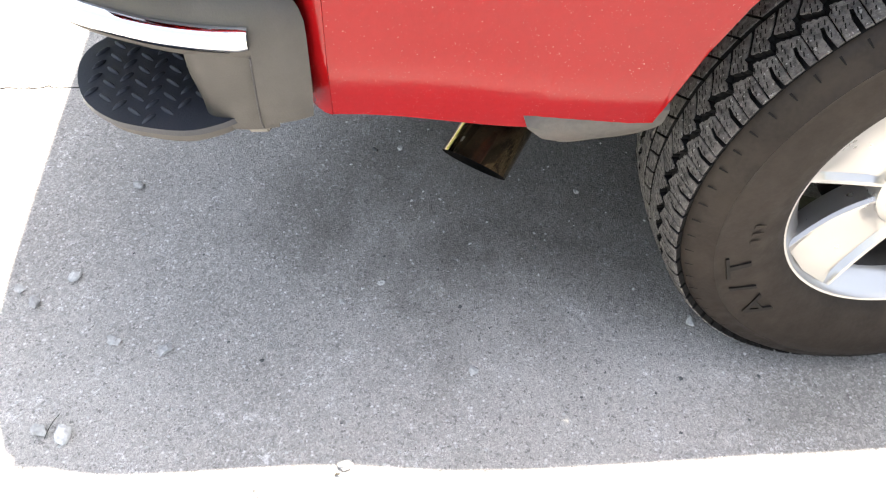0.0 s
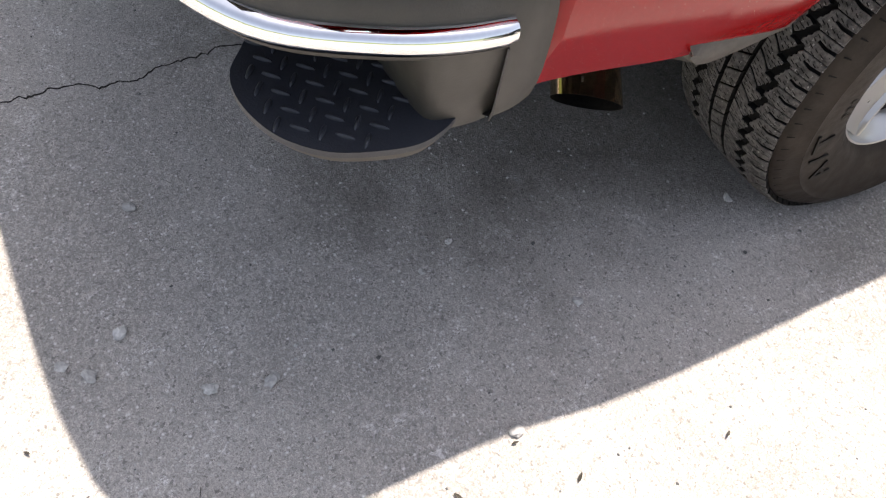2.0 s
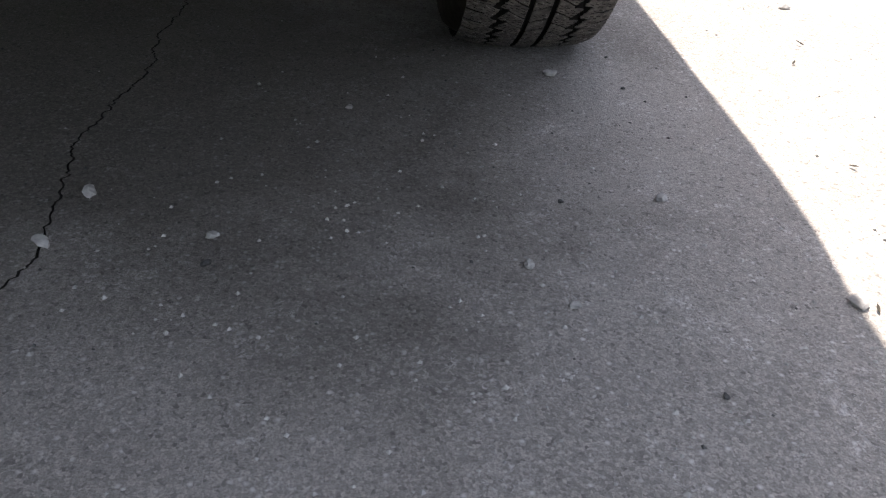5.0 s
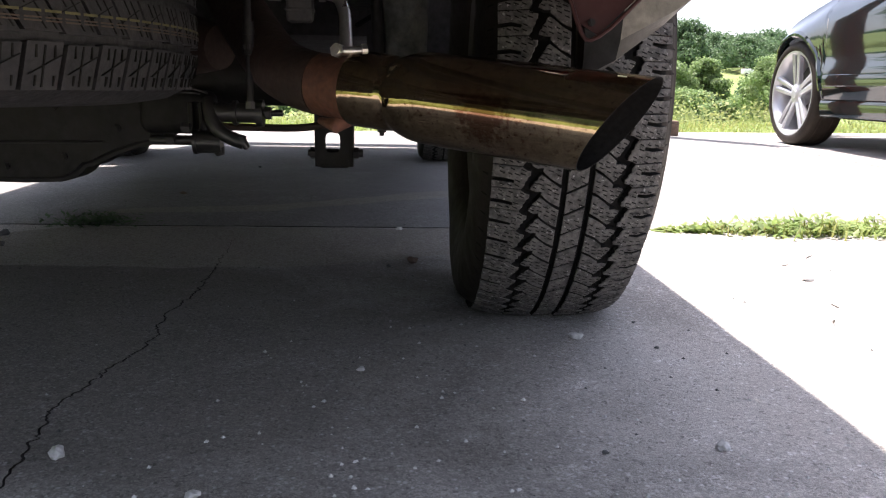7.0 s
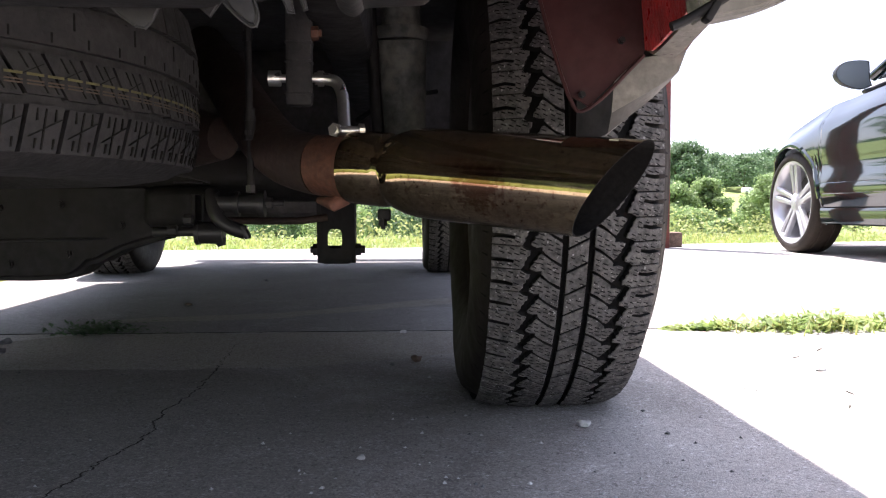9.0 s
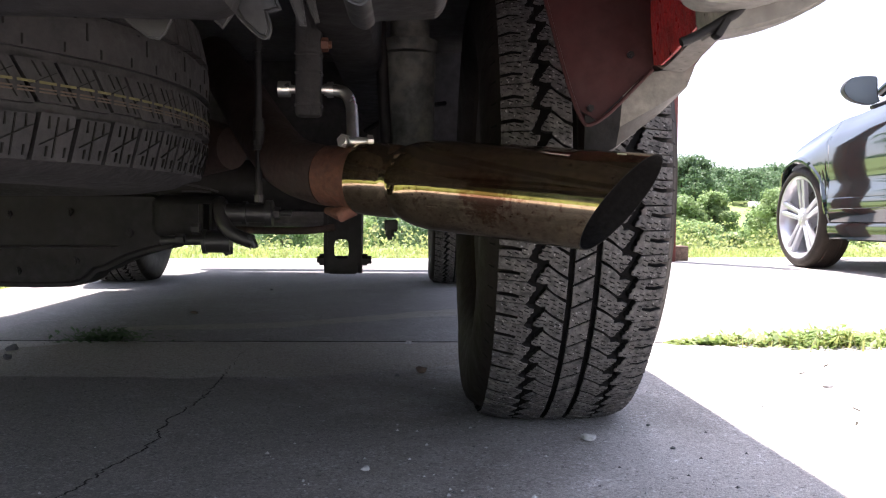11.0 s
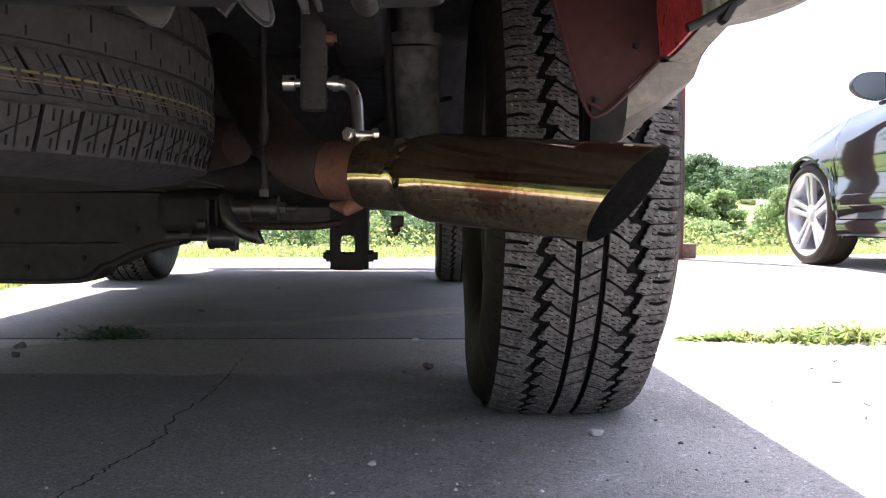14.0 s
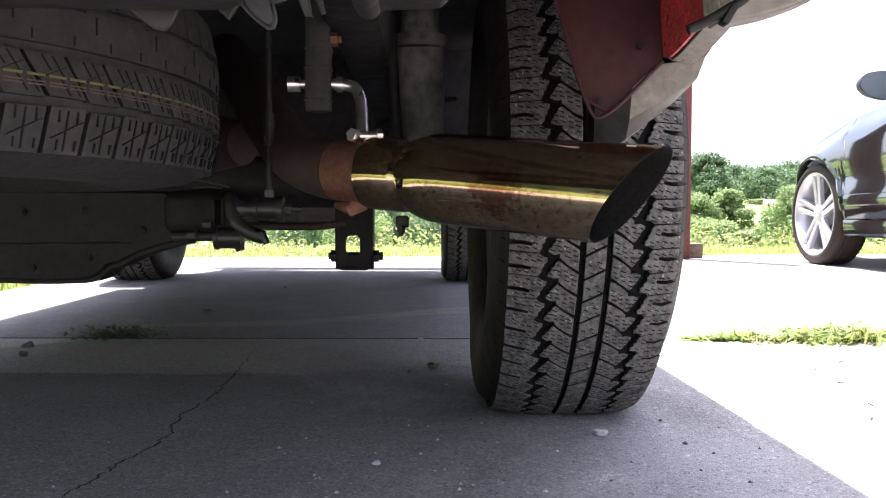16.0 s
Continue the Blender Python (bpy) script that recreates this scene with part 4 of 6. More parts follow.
# rear corner, one side mirrored from the other
OUT = [(0.099, -0.764), (0.108, -0.79), (0.112, -0.825), (0.106, -0.88), (0.086, -0.945), (0.040, -1.030), (-0.030, -1.080), (-0.12, -1.105), (-0.30, -1.12), (-0.52, -1.127), (TX, -1.13)]
OUT = [(p.x, p.y) for p in bend([(x, y, 0) for x, y in OUT], 5)]


def along_plan(bm, plan, profile, index=0, flip=False):
    """Sweeps (inward, height) pairs along an outline seen from above."""
    rows = []
    for k, (x, y) in enumerate(plan):
        a, c = Vector(plan[max(k - 1, 0)]), Vector(plan[min(k + 1, len(plan) - 1)])
        d = (c - a).normalized()
        inward = Vector((d.y, -d.x)) if flip else Vector((-d.y, d.x))
        if inward.dot(Vector((TX, 0.0)) - Vector((x, y))) < 0:
            inward = -inward
        rows.append([(x + inward.x * u, y + inward.y * u, z) for u, z in profile])
    return grid(bm, rows, index)


b = bmesh.new()
k1 = next(i for i, p in enumerate(OUT) if p[1] < -0.826)
along_plan(b, OUT[k1 - 1:] + [(2 * TX - x, y) for x, y in reversed(OUT[k1 - 1:-1])], [(0.12, 0.622), (0.02, 0.628), (0.006, 0.632), (0.001, 0.64), (0.002, 0.655), (0.004, 0.670), (0.007, 0.684), (0.011, 0.695), (0.017, 0.704), (0.026, 0.712), (0.045, 0.720), (0.15, 0.724)])
bmesh.ops.recalc_face_normals(b, faces=list(b.faces))
bumper = part("rear_bumper", b, GREY_PLASTIC, truck, "grey plastic rear bumper cover")


def mirror_x(bm):
    for v in bm.verts:
        v.co.x = 2 * TX - v.co.x
    bmesh.ops.reverse_faces(bm, faces=list(bm.faces))
    return bm


b = bmesh.new()
k0 = next(i for i, p in enumerate(OUT) if p[1] < -0.822)
trim_plan = OUT[k0:] + [(2 * TX - x, y) for x, y in reversed(OUT[k0:-1])]
trim_rows = along_plan(b, trim_plan, [(0.004, 0.6465), (-0.004, 0.6475), (-0.0085, 0.6505), (-0.0105, 0.6555), (-0.0108, 0.660), (-0.0102, 0.6645), (-0.0080, 0.6695), (-0.004, 0.672), (0.004, 0.673)])
for ring, squeeze, tuck in ((trim_rows[0], 0.90, 0.002), (trim_rows[-1], 0.90, -0.002)):
    for v in ring:
        v.co.z = 0.6600 + (v.co.z - 0.6600) * squeeze
        v.co.x -= tuck
bmesh.ops.holes_fill(b, edges=[e for e in b.edges if e.is_boundary], sides=12)
bmesh.ops.recalc_face_normals(b, faces=list(b.faces))
part("chrome_trim", b, CHROME, bumper, "bright chrome strip round the bumper")
b = bmesh.new()
along_plan(b, trim_plan[2:-2], [(0.003, 0.6445), (-0.003, 0.6455), (-0.006, 0.6472)])
part("trim_seal", b, BLACK_PLASTIC, bumper, "dark seal under the chrome strip")

PAD = [(0.090, -0.850), (0.106, -0.878), (0.114, -0.910), (0.108, -0.950), (0.092, -0.995), (0.062, -1.029), (0.026, -1.047), (-0.013, -1.053), (-0.045, -1.046), (-0.076, -1.022), (-0.128, -0.985)]
PAD_C = [(p.x, p.y) for p in bend([(x, y, 0) for x, y in PAD], 5)]
PAD_FULL = PAD_C + [(-0.132, -0.90), (0.03, -0.876), (0.07, -0.862)]


def shrink(poly, d):
    c = Vector((-0.01, -0.95))
    return [tuple(Vector(p) + (c - Vector(p)).normalized() * d) for p in poly]


for flip in (False, True):
    fix = mirror_x if flip else (lambda q: q)
    # outer wing beside the body, then a slightly sunk panel that turns into the step's niche
    b = bmesh.new()
    wing = [(x, y) for x, y in OUT if y > -0.826]
    wing_rows = along_plan(b, wing, [(0.06, 0.532), (0.016, 0.533), (0.006, 0.540), (0.002, 0.56), (0.0, 0.58), (0.0, 0.60), (0.0, 0.62), (0.001, 0.64), (0.002, 0.655), (0.004, 0.670), (0.007, 0.684), (0.011, 0.695), (0.017, 0.704), (0.026, 0.712), (0.045, 0.720), (0.15, 0.724)])
    end = b.faces.new(wing_rows[0])
    panel = [(0.104, -0.806), (0.107, -0.824), (0.1075, -0.848), (0.1050, -0.872), (0.0985, -0.891), (0.080, -0.903), (0.03, -0.909), (-0.04, -0.912), (-0.132, -0.914)]
    panel = [(p.x, p.y) for p in bend([(x, y, 0) for x, y in panel], 4)]
    along_plan(b, panel, [(0.0, 0.640), (0.002, 0.60), (0.010, 0.56), (0.012, 0.537), (0.017, 0.519)])
    for v in b.verts:
        if v.co.y > -0.815:
            k = min(1.0, max(0.0, (v.co.z - 0.665) / 0.06))
            v.co.y -= (0.002 + 0.070 * (1 - math.sqrt(1 - k * k))) * smoothstep(-0.815, -0.764, v.co.y)
    part("bumper_corner", fix(b), GREY_PLASTIC, bumper, "grey plastic bumper corner with a step niche")
    b = bmesh.new()
    grid(b, [[(TX + half_width(-0.748, z) - u, y, z) for u, y in ((0.0006, -0.7474), (0.005, -0.756), (0.016, -0.766), (0.05, -0.784), (0.09, -0.79))] for z in np.linspace(0.514, 0.74, 10).tolist()])
    thicken(b, 0.002)
    part("quarter_return", fix(b), RED, truck, "red painted return edge beside the bumper")
    b = bmesh.new()
    # lower bumper behind the tail, inboard of the step
    inner = [(-0.132, -0.905), (-0.134, -0.96), (-0.140, -1.01), (-0.165, -1.03), (-0.30, -1.045), (TX, -1.06)]
    along_plan(b, inner, [(0.0, 0.64), (0.0, 0.56), (0.004, 0.52), (0.015, 0.497), (0.06, 0.490)])
    part("tail_valance", fix(b), AXLE_BLACK, bumper, "dark plastic valance under the bumper")
    b = bmesh.new()
    tube(b, [(0.107, -0.8250, 0.536), (0.1110, -0.8262, 0.548), (0.1118, -0.8265, 0.58), (0.1118, -0.8265, 0.637)], 0.0011, 6)
    part("wing_seam", fix(b), UNDER, bumper, "dark seam between the bumper wing and the step niche")
    b = bmesh.new()
    prism(b, [(x, y if y > -0.90 else -0.90 + (y + 0.90) * 0.97) for x, y in shrink(PAD_FULL, 0.007)], 0.518, 0.5335)
    bevel_edges = [e for e in b.edges if all(abs(v.co.z - 0.518) < 1e-4 for v in e.verts)]
    bmesh.ops.bevel(b, geom=bevel_edges, offset=0.009, segments=4, affect="EDGES")
    part("step_base", fix(b), GREY_PLASTIC, bumper, "rounded grey plastic step ledge")
    b = bmesh.new()
    prism(b, PAD_FULL, 0.5325, 0.5405)
    prism(b, shrink(PAD_FULL, 0.013), 0.5395, 0.5388)
    es = [e for e in b.edges if all(abs(v.co.z - 0.5405) < 1e-4 for v in e.verts)]
    bmesh.ops.bevel(b, geom=es, offset=0.003, segments=2, affect="EDGES")
    pad = part("step_pad", fix(b), STEP_RUBBER, bumper, "black rubber step pad with a diamond-plate pattern", smooth=50)
    b = bmesh.new()
    for i in range(-5, 7):
        for j in range(-5, 6):
            x, y = -0.01 + i * 0.0255 + (j % 2) * 0.01275, -0.955 + j * 0.0185
            if math.hypot((x + 0.004) / 0.105, (y + 0.956) / 0.084) > 1 or y > -0.885 or x < -0.10:
                continue
            vs = bmesh.ops.create_uvsphere(b, u_segments=10, v_segments=6, radius=1.0)["verts"]
            bmesh.ops.transform(b, verts=vs, matrix=pose(x, y, 0.5402, 0, 0, 48 if j % 2 else -38) @ Matrix.Diagonal((0.0112, 0.0030, 0.0042, 1)))
    part("tread_studs", fix(b), STEP_RUBBER, bumper, "raised lozenge studs of the step pad")
    # grey guard that slopes in under the panel behind the wheel
    b = bmesh.new()
    rows = []
    for f in np.linspace(0, 1, 9).tolist():
        y = -0.516 + f * 0.185
        lip = 1 - (2 * f - 1) ** 4
        edge = lip if f < 0.5 else 1 - 0.3 * (2 * f - 1) ** 4
        rows.append([(0.052, y, 0.528), (0.066, y, 0.512), (0.074 - 0.008 * f, y + 0.01 * (0.5 - f), 0.500 - 0.012 * edge), (0.070 - 0.016 * f, y + 0.02 * (0.5 - f), 0.494 - 0.028 * edge),
                     (0.054 - 0.022 * f, y + 0.05 * (0.5 - f), 0.490 - 0.043 * edge), (0.008 - 0.02 * f, y + 0.10 * (0.5 - f), 0.486 - 0.078 * lip), (-0.03, y + 0.14 * (0.5 - f), 0.480 - 0.092 * lip)])
    grid(b, rows, flip=True)
    thicken(b, 0.003)
    # Light bounced off the ground is put into the paler underside faces.
    for f in b.faces:
        f.normal_update()
        f.material_index = 2 if f.calc_center_median().x < 0.0175 else 0 if f.normal.x > 0.1 else 1
    part("mud_guard", fix(b), [GREY_GUARD, DUST_AND_BOUNCE, AXLE_BLACK], truck, "dusty grey guard sloping in under the body, bounced light painted beneath")
    # underside return of the rear quarter, then its rough inner seam
    b = bmesh.new()
    grid(b, [[(TX + half_width(y, side_low(y)) - 0.002, y, side_low(y) + 0.001), (0.048, y, side_low(y) + 0.002), (0.037, y, side_low(y) + 0.004)] for y in np.linspace(-0.747, -0.455, 12).tolist()], flip=True)
    thicken(b, 0.003)
    part("sill_return", fix(b), DUST_AND_BOUNCE, truck, "dusty light underside flange")
    b = bmesh.new()
    grid(b, [[(0.034, y, side_low(y) + 0.003), (0.030, y, side_low(y) + 0.05), (0.028, y, side_low(y) + 0.14)] for y in np.linspace(-0.74, -0.495, 12).tolist()], flip=True)
    thicken(b, 0.003)
    part("inner_seam", fix(b), RED_CHIP, truck, "rough sprayed red inner body seam")
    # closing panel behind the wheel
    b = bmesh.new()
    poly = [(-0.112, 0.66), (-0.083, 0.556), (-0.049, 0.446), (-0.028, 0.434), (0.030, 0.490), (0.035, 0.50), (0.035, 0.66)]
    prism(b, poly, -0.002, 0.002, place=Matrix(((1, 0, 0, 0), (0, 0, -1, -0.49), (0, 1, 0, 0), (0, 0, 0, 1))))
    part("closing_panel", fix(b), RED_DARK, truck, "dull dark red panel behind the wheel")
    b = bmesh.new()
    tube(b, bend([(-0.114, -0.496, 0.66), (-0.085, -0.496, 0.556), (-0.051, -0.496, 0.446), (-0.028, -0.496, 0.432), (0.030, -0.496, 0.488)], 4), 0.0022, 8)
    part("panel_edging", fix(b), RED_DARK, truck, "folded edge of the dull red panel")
    for rx, rz in ((0.006, 0.503), (-0.036, 0.446)):
        b = bmesh.new()
        hexbolt(b, (rx, -0.494, rz), (0, -1, 0), 0.004, 0.004)
        part("panel_rivet", fix(b), AXLE_BLACK, truck)
    b = bmesh.new()
    tube(b, bend([(-0.061, -0.862, 0.4355), (-0.053, -0.862, 0.4390), (-0.044, -0.862, 0.4440), (-0.034, -0.862, 0.4500), (-0.0265, -0.862, 0.4550), (-0.018, -0.862, 0.466)], 5), 0.0030, 10)
    box(b, (-0.0365, -0.862, 0.4445), (0.0045, 0.010, 0.013), 0.001, (0, 30, 0))
    part("drain_hose", fix(b), AXLE_BLACK, truck, "thin black hose clipped under the body")

# dark liners added to close the tail from inside and keep red out of reflections
b = bmesh.new()
for sg in (-1, 1):
    grid(b, [[(TX + sg * 0.775, y, z) for z in (0.56, 0.64, 0.76)] for y in (-0.87, -0.65, -0.36)], flip=sg < 0)
    grid(b, [[(TX + sg * 0.775, y, 0.76), (TX + sg * 0.40, y, 0.76)] for y in (-0.93, -0.36)])
grid(b, [[(TX + x, -0.93, z) for x in (-0.6, -0.3, 0.3, 0.6)] for z in (0.62, 0.70, 0.76)])
grid(b, [[(TX + x, y, 0.735) for x in (-0.74, -0.3, 0.3, 0.74)] for y in (-0.80, -0.93, -1.06)])
thicken(b, 0.004)
part("tail_liner", b, UNDER, truck, "black liner inside the tail")


# ---------------------------------------------------------------- underneath the truck
# spare wheel hung flat below the floor
SPARE = Vector((-0.815, -0.50, 0.450))
spare_turn = Matrix.Translation(SPARE) @ Matrix.Rotation(math.pi / 2, 4, "Y")
bm, tread_bm = road_tyre()
narrow = Matrix.Diagonal((0.8, 1.0, 1.0, 1.0))
spare = part("spare_wheel", in_place(bm, spare_turn @ narrow), RUBBER_SPARE, truck, "spare tyre with a yellow stripe hung under the floor", smooth=35)
blocks = part("tread", in_place(tread_bm, spare_turn @ narrow), [RUBBER_SPARE, SOOT_BLACK], spare, smooth=35)
tagged(blocks, "black tread blocks with fine cuts", kind="stuff")
for w, x0, m, lab in ((0.0010, 0.0205, YELLOW, "faded yellow tread stripe"), (0.0006, 0.0255, BROWN_MARK, "thin brown tread stripe"), (0.0006, 0.0280, BROWN_MARK, "thin brown tread stripe")):
    b = bmesh.new()
    for k in range(132):
        a0, a1 = 2 * math.pi * (k + 0.08) / 132, 2 * math.pi * (k + 0.90) / 132
        grid(b, [[(x0 + u, r * math.cos(a), r * math.sin(a)) for u, r in ((-w, 0.3699), (-w, 0.3706), (w, 0.3706), (w, 0.3699))] for a in (a0, a1)])
    part("tyre_stripe", in_place(b, spare_turn), m, spare, lab)
b = bmesh.new()
lathe(b, [(-0.085, 0.206), (-0.08, 0.19), (-0.02, 0.175), (0.01, 0.12), (0.012, 0.03), (0.03, 0.03)], (0, 0, 0), "x", 48)
part("steel_rim", in_place(b, spare_turn), UNDER_GLOSS, spare, "black steel spare rim")

# rear axle: housing with a flat-bottomed differential, a ribbed edge, links and bushings
b = bmesh.new()
tube(b, [(-1.40, 0.10, 0.385), (-0.09, 0.10, 0.385)], 0.045, 24)
axle = part("rear_axle", b, AXLE_BLACK, truck, "black oily rear axle tube")
b = bmesh.new()
case = [(-1.16, 0.30), (-1.10, 0.245), (-1.03, 0.215), (-0.98, 0.2085), (-0.86, 0.206), (-0.800, 0.208), (-0.782, 0.213), (-0.768, 0.222), (-0.758, 0.233), (-0.742, 0.2365), (-0.732, 0.2425), (-0.705, 0.2560),
        (-0.670, 0.2675), (-0.632, 0.276), (-0.620, 0.290), (-0.622, 0.352), (-0.66, 0.372), (-1.15, 0.372)]
prism(b, case, -0.125, -0.045, place=Matrix(((1, 0, 0, 0), (0, 0, -1, 0), (0, 1, 0, 0), (0, 0, 0, 1))))
bmesh.ops.recalc_face_normals(b, faces=list(b.faces))
bmesh.ops.bevel(b, geom=[e for e in b.edges if all(v.co.y < 0.05 for v in e.verts)], offset=0.010, segments=3, affect="EDGES")
diff = part("differential_housing", b, AXLE_BLACK, truck, "oily black differential housing with a flat bottom")
b = bmesh.new()
tube(b, [(-1.15, 0.043, 0.2715), (-0.755, 0.043, 0.2770), (-0.70, 0.048, 0.2780)], [0.0028, 0.0028, 0.0012], 8)
part("cover_flange", b, UNDER_GLOSS, diff, "worn edge of the cover flange")
for x, z in ((-0.885, 0.235), (-0.790, 0.252), (-0.80, 0.335), (-0.90, 0.33), (-0.70, 0.30)):
    b = bmesh.new()
    hexbolt(b, (x, 0.046, z), (0, -1, 0), 0.007, 0.006)
    part("cover_bolt", b, AXLE_BLACK, diff)
b = bmesh.new()
box(b, (-0.590, 0.02, 0.330), (0.12, 0.06, 0.070), 0.018, segs=3)
part("axle_clamp", b, AXLE_BLACK, truck, "black clamp block beside the differential")
# lower rod with its eye and nuts
b = bmesh.new()
tube(b, [(-0.60, -0.11, 0.2925), (-0.520, -0.12, 0.2935)], 0.0075, 14)
tube(b, [(-0.532, -0.12, 0.2915), (-0.494, -0.12, 0.2910)], 0.0165, 20)
tube(b, [(-0.5345, -0.12, 0.2915), (-0.529, -0.12, 0.2915)], 0.0185, 20)
tube(b, [(-0.500, -0.12, 0.282), (-0.497, -0.12, 0.2715)], [0.0095, 0.006], 10)
part("lateral_rod", b, UNDER_GLOSS, truck, "black lateral rod with a rubber eye")
for x, z in ((-0.568, 0.2955), (-0.545, 0.3115)):
    b = bmesh.new()
    tube(b, [(x - 0.006, -0.125, z), (x + 0.006, -0.125, z)], 0.008, 6)
    part("rod_nut", b, CAST, truck, "worn steel nut on the lateral rod")
# bent arm that drops from the bushing and ends in a flattened foot
b = bmesh.new()
tube(b, bend([(-0.512, -0.115, 0.352), (-0.509, -0.125, 0.338), (-0.503, -0.132, 0.320), (-0.490, -0.135, 0.305), (-0.473, -0.135, 0.2965), (-0.459, -0.135, 0.2920)], 5), 0.0105, 16)
box(b, (-0.459, -0.135, 0.2925), (0.008, 0.020, 0.022), 0.003, (0, -25, 0))
part("sway_bar", b, UNDER_GLOSS, truck, "bent black anti-roll bar end")
b = bmesh.new()
tube(b, [(-0.515, -0.12, 0.339), (-0.500, -0.12, 0.339)], 0.0125, 20)
tube(b, [(-0.500, -0.12, 0.3345), (-0.438, -0.12, 0.3345)], 0.0145, 20)
tube(b, [(-0.476, -0.12, 0.3345), (-0.470, -0.12, 0.3345)], 0.0185, 20)
tube(b, [(-0.442, -0.12, 0.3345), (-0.432, -0.12, 0.3345)], 0.0200, 20)
tube(b, [(-0.432, -0.12, 0.335), (-0.404, -0.12, 0.335)], 0.0048, 12)
part("bar_bushing", b, UNDER_GLOSS, truck, "black rubber bushing between two collars")
b = bmesh.new()
tube(b, [(-0.430, -0.12, 0.335), (-0.421, -0.12, 0.335)], 0.0095, 6)
part("bushing_bolt", b, CAST, truck, "worn bright bolt head")
b = bmesh.new()
for x, w in ((-0.543, 0.008), (-0.528, 0.005)):
    box(b, (x, -0.08, 0.326), (w, 0.05, 0.046), 0.003)
part("bushing_bracket", b, AXLE_BLACK, truck, "black bracket plates behind the bushing")
b = bmesh.new()
tube(b, bend([(-0.55, 0.00, 0.309), (-0.485, 0.00, 0.3075), (-0.40, 0.00, 0.3075), (-0.352, 0.01, 0.313)], 5), 0.0062, 12)
part("cross_rod", b, RUST_DARK, truck, "thin rusty rod across the axle")
b = bmesh.new()
tube(b, [(-0.4185, -0.32, 0.60), (-0.4165, -0.32, 0.43)], 0.0045, 12)
tube(b, [(-0.418, -0.32, 0.546), (-0.418, -0.32, 0.534)], 0.0062, 8)
tube(b, [(-0.4165, -0.32, 0.452), (-0.4165, -0.32, 0.414)], 0.0068, 12)
tube(b, [(-0.4165, -0.32, 0.42), (-0.416, -0.32, 0.352)], 0.0042, 12)
for z in (0.436, 0.412):
    tube(b, [(-0.4165, -0.32, z), (-0.4165, -0.32, z + 0.006)], 0.0078, 12)
part("drop_link", b, AXLE_BLACK, truck, "thin black vertical link rod")
for z, r in ((0.424, 0.0076), (0.356, 0.0062)):
    b = bmesh.new()
    tube(b, [(-0.4165, -0.32, z), (-0.4165, -0.32, z - 0.009)], r, 6)
    part("link_nut", b, CAST, truck)
b = bmesh.new()
tube(b, bend([(-0.545, -0.20, 0.3745), (-0.515, -0.20, 0.3690), (-0.495, -0.20, 0.3635)], 5), 0.0014, 8)
tube(b, bend([(-0.545, -0.20, 0.3635), (-0.525, -0.20, 0.3640), (-0.505, -0.20, 0.3625)], 5), 0.0012, 8)
part("brake_line", b, CAST, truck, "thin bare steel brake line")
# lower link bracket: two cheeks and a cross bolt below the axle
b = bmesh.new()
for x in (-0.386, -0.322):
    poly = [(0.20, 0.36), (0.262, 0.36), (0.258, 0.27), (0.245, 0.224), (0.214, 0.224), (0.204, 0.27)]
    prism(b, poly, -0.004, 0.004, place=Matrix(((0, 0, 1, x), (1, 0, 0, 0), (0, 1, 0, 0), (0, 0, 0, 1))))
ring_o, ring_i = [], []
for k in range(24):
    a = 2 * math.pi * k / 24
    c, s = math.cos(a), math.sin(a)
    m = max(abs(c), abs(s))
    zo = 0.292 + 0.068 * s / m
    ring_o.append(b.verts.new((-0.355 + (0.0285 + 0.06 * (zo - 0.224)) * c / m, 0.206, zo)))
    q = (abs(c) ** 4 + abs(s) ** 4) ** 0.25
    ring_i.append(b.verts.new((-0.356 + 0.0135 * c / q, 0.206, 0.270 + 0.019 * s / q)))
for k in range(24):
    b.faces.new((ring_o[k], ring_o[(k + 1) % 24], ring_i[(k + 1) % 24], ring_i[k]))
box(b, (-0.354, 0.23, 0.228), (0.056, 0.05, 0.012), 0.005)
part("link_bracket", b, AXLE_BLACK, truck, "dark steel link bracket below the axle")
b = bmesh.new()
tube(b, [(-0.40, 0.23, 0.249), (-0.30, 0.23, 0.249)], 0.008, 12)
hexbolt(b, (-0.39, 0.23, 0.249), (-1, 0, 0), 0.012, 0.010)
hexbolt(b, (-0.318, 0.23, 0.249), (1, 0, 0), 0.012, 0.010)
part("bracket_bolt", b, CAST, truck)
b = bmesh.new()
tube(b, [(-0.354, 0.25, 0.322), (-0.40, 1.0, 0.42)], 0.02, 14)
tube(b, [(-0.375, 0.23, 0.322), (-0.333, 0.23, 0.322)], 0.021, 18)
part("trailing_link", b, UNDER, truck, "black trailing link")
# shock absorber in its muddy sleeve, spring, brake hardware
b = bmesh.new()
tube(b, [(-0.232, -0.10, 0.75), (-0.228, -0.10, 0.60)], 0.030, 22)
tube(b, [(-0.229, -0.10, 0.598), (-0.229, -0.10, 0.588), (-0.229, -0.10, 0.58)], [0.043, 0.044, 0.040], 24)
tube(b, [(-0.229, -0.10, 0.582), (-0.226, -0.08, 0.46), (-0.224, -0.05, 0.36)], [0.040, 0.036, 0.032], 24)
part("shock_absorber", b, MUDDY, truck, "mud-caked shock absorber sleeve")
b = bmesh.new()
tube(b, bend([(-0.275, -0.12, 0.66), (-0.268, -0.12, 0.52), (-0.262, -0.10, 0.42)], 4), 0.009, 10)
tube(b, bend([(-0.30, -0.02, 0.47), (-0.24, -0.06, 0.50), (-0.17, 0.0, 0.52)], 5), 0.004, 8)
part("brake_hose", b, AXLE_BLACK, truck, "black rubber brake hose")
b = bmesh.new()
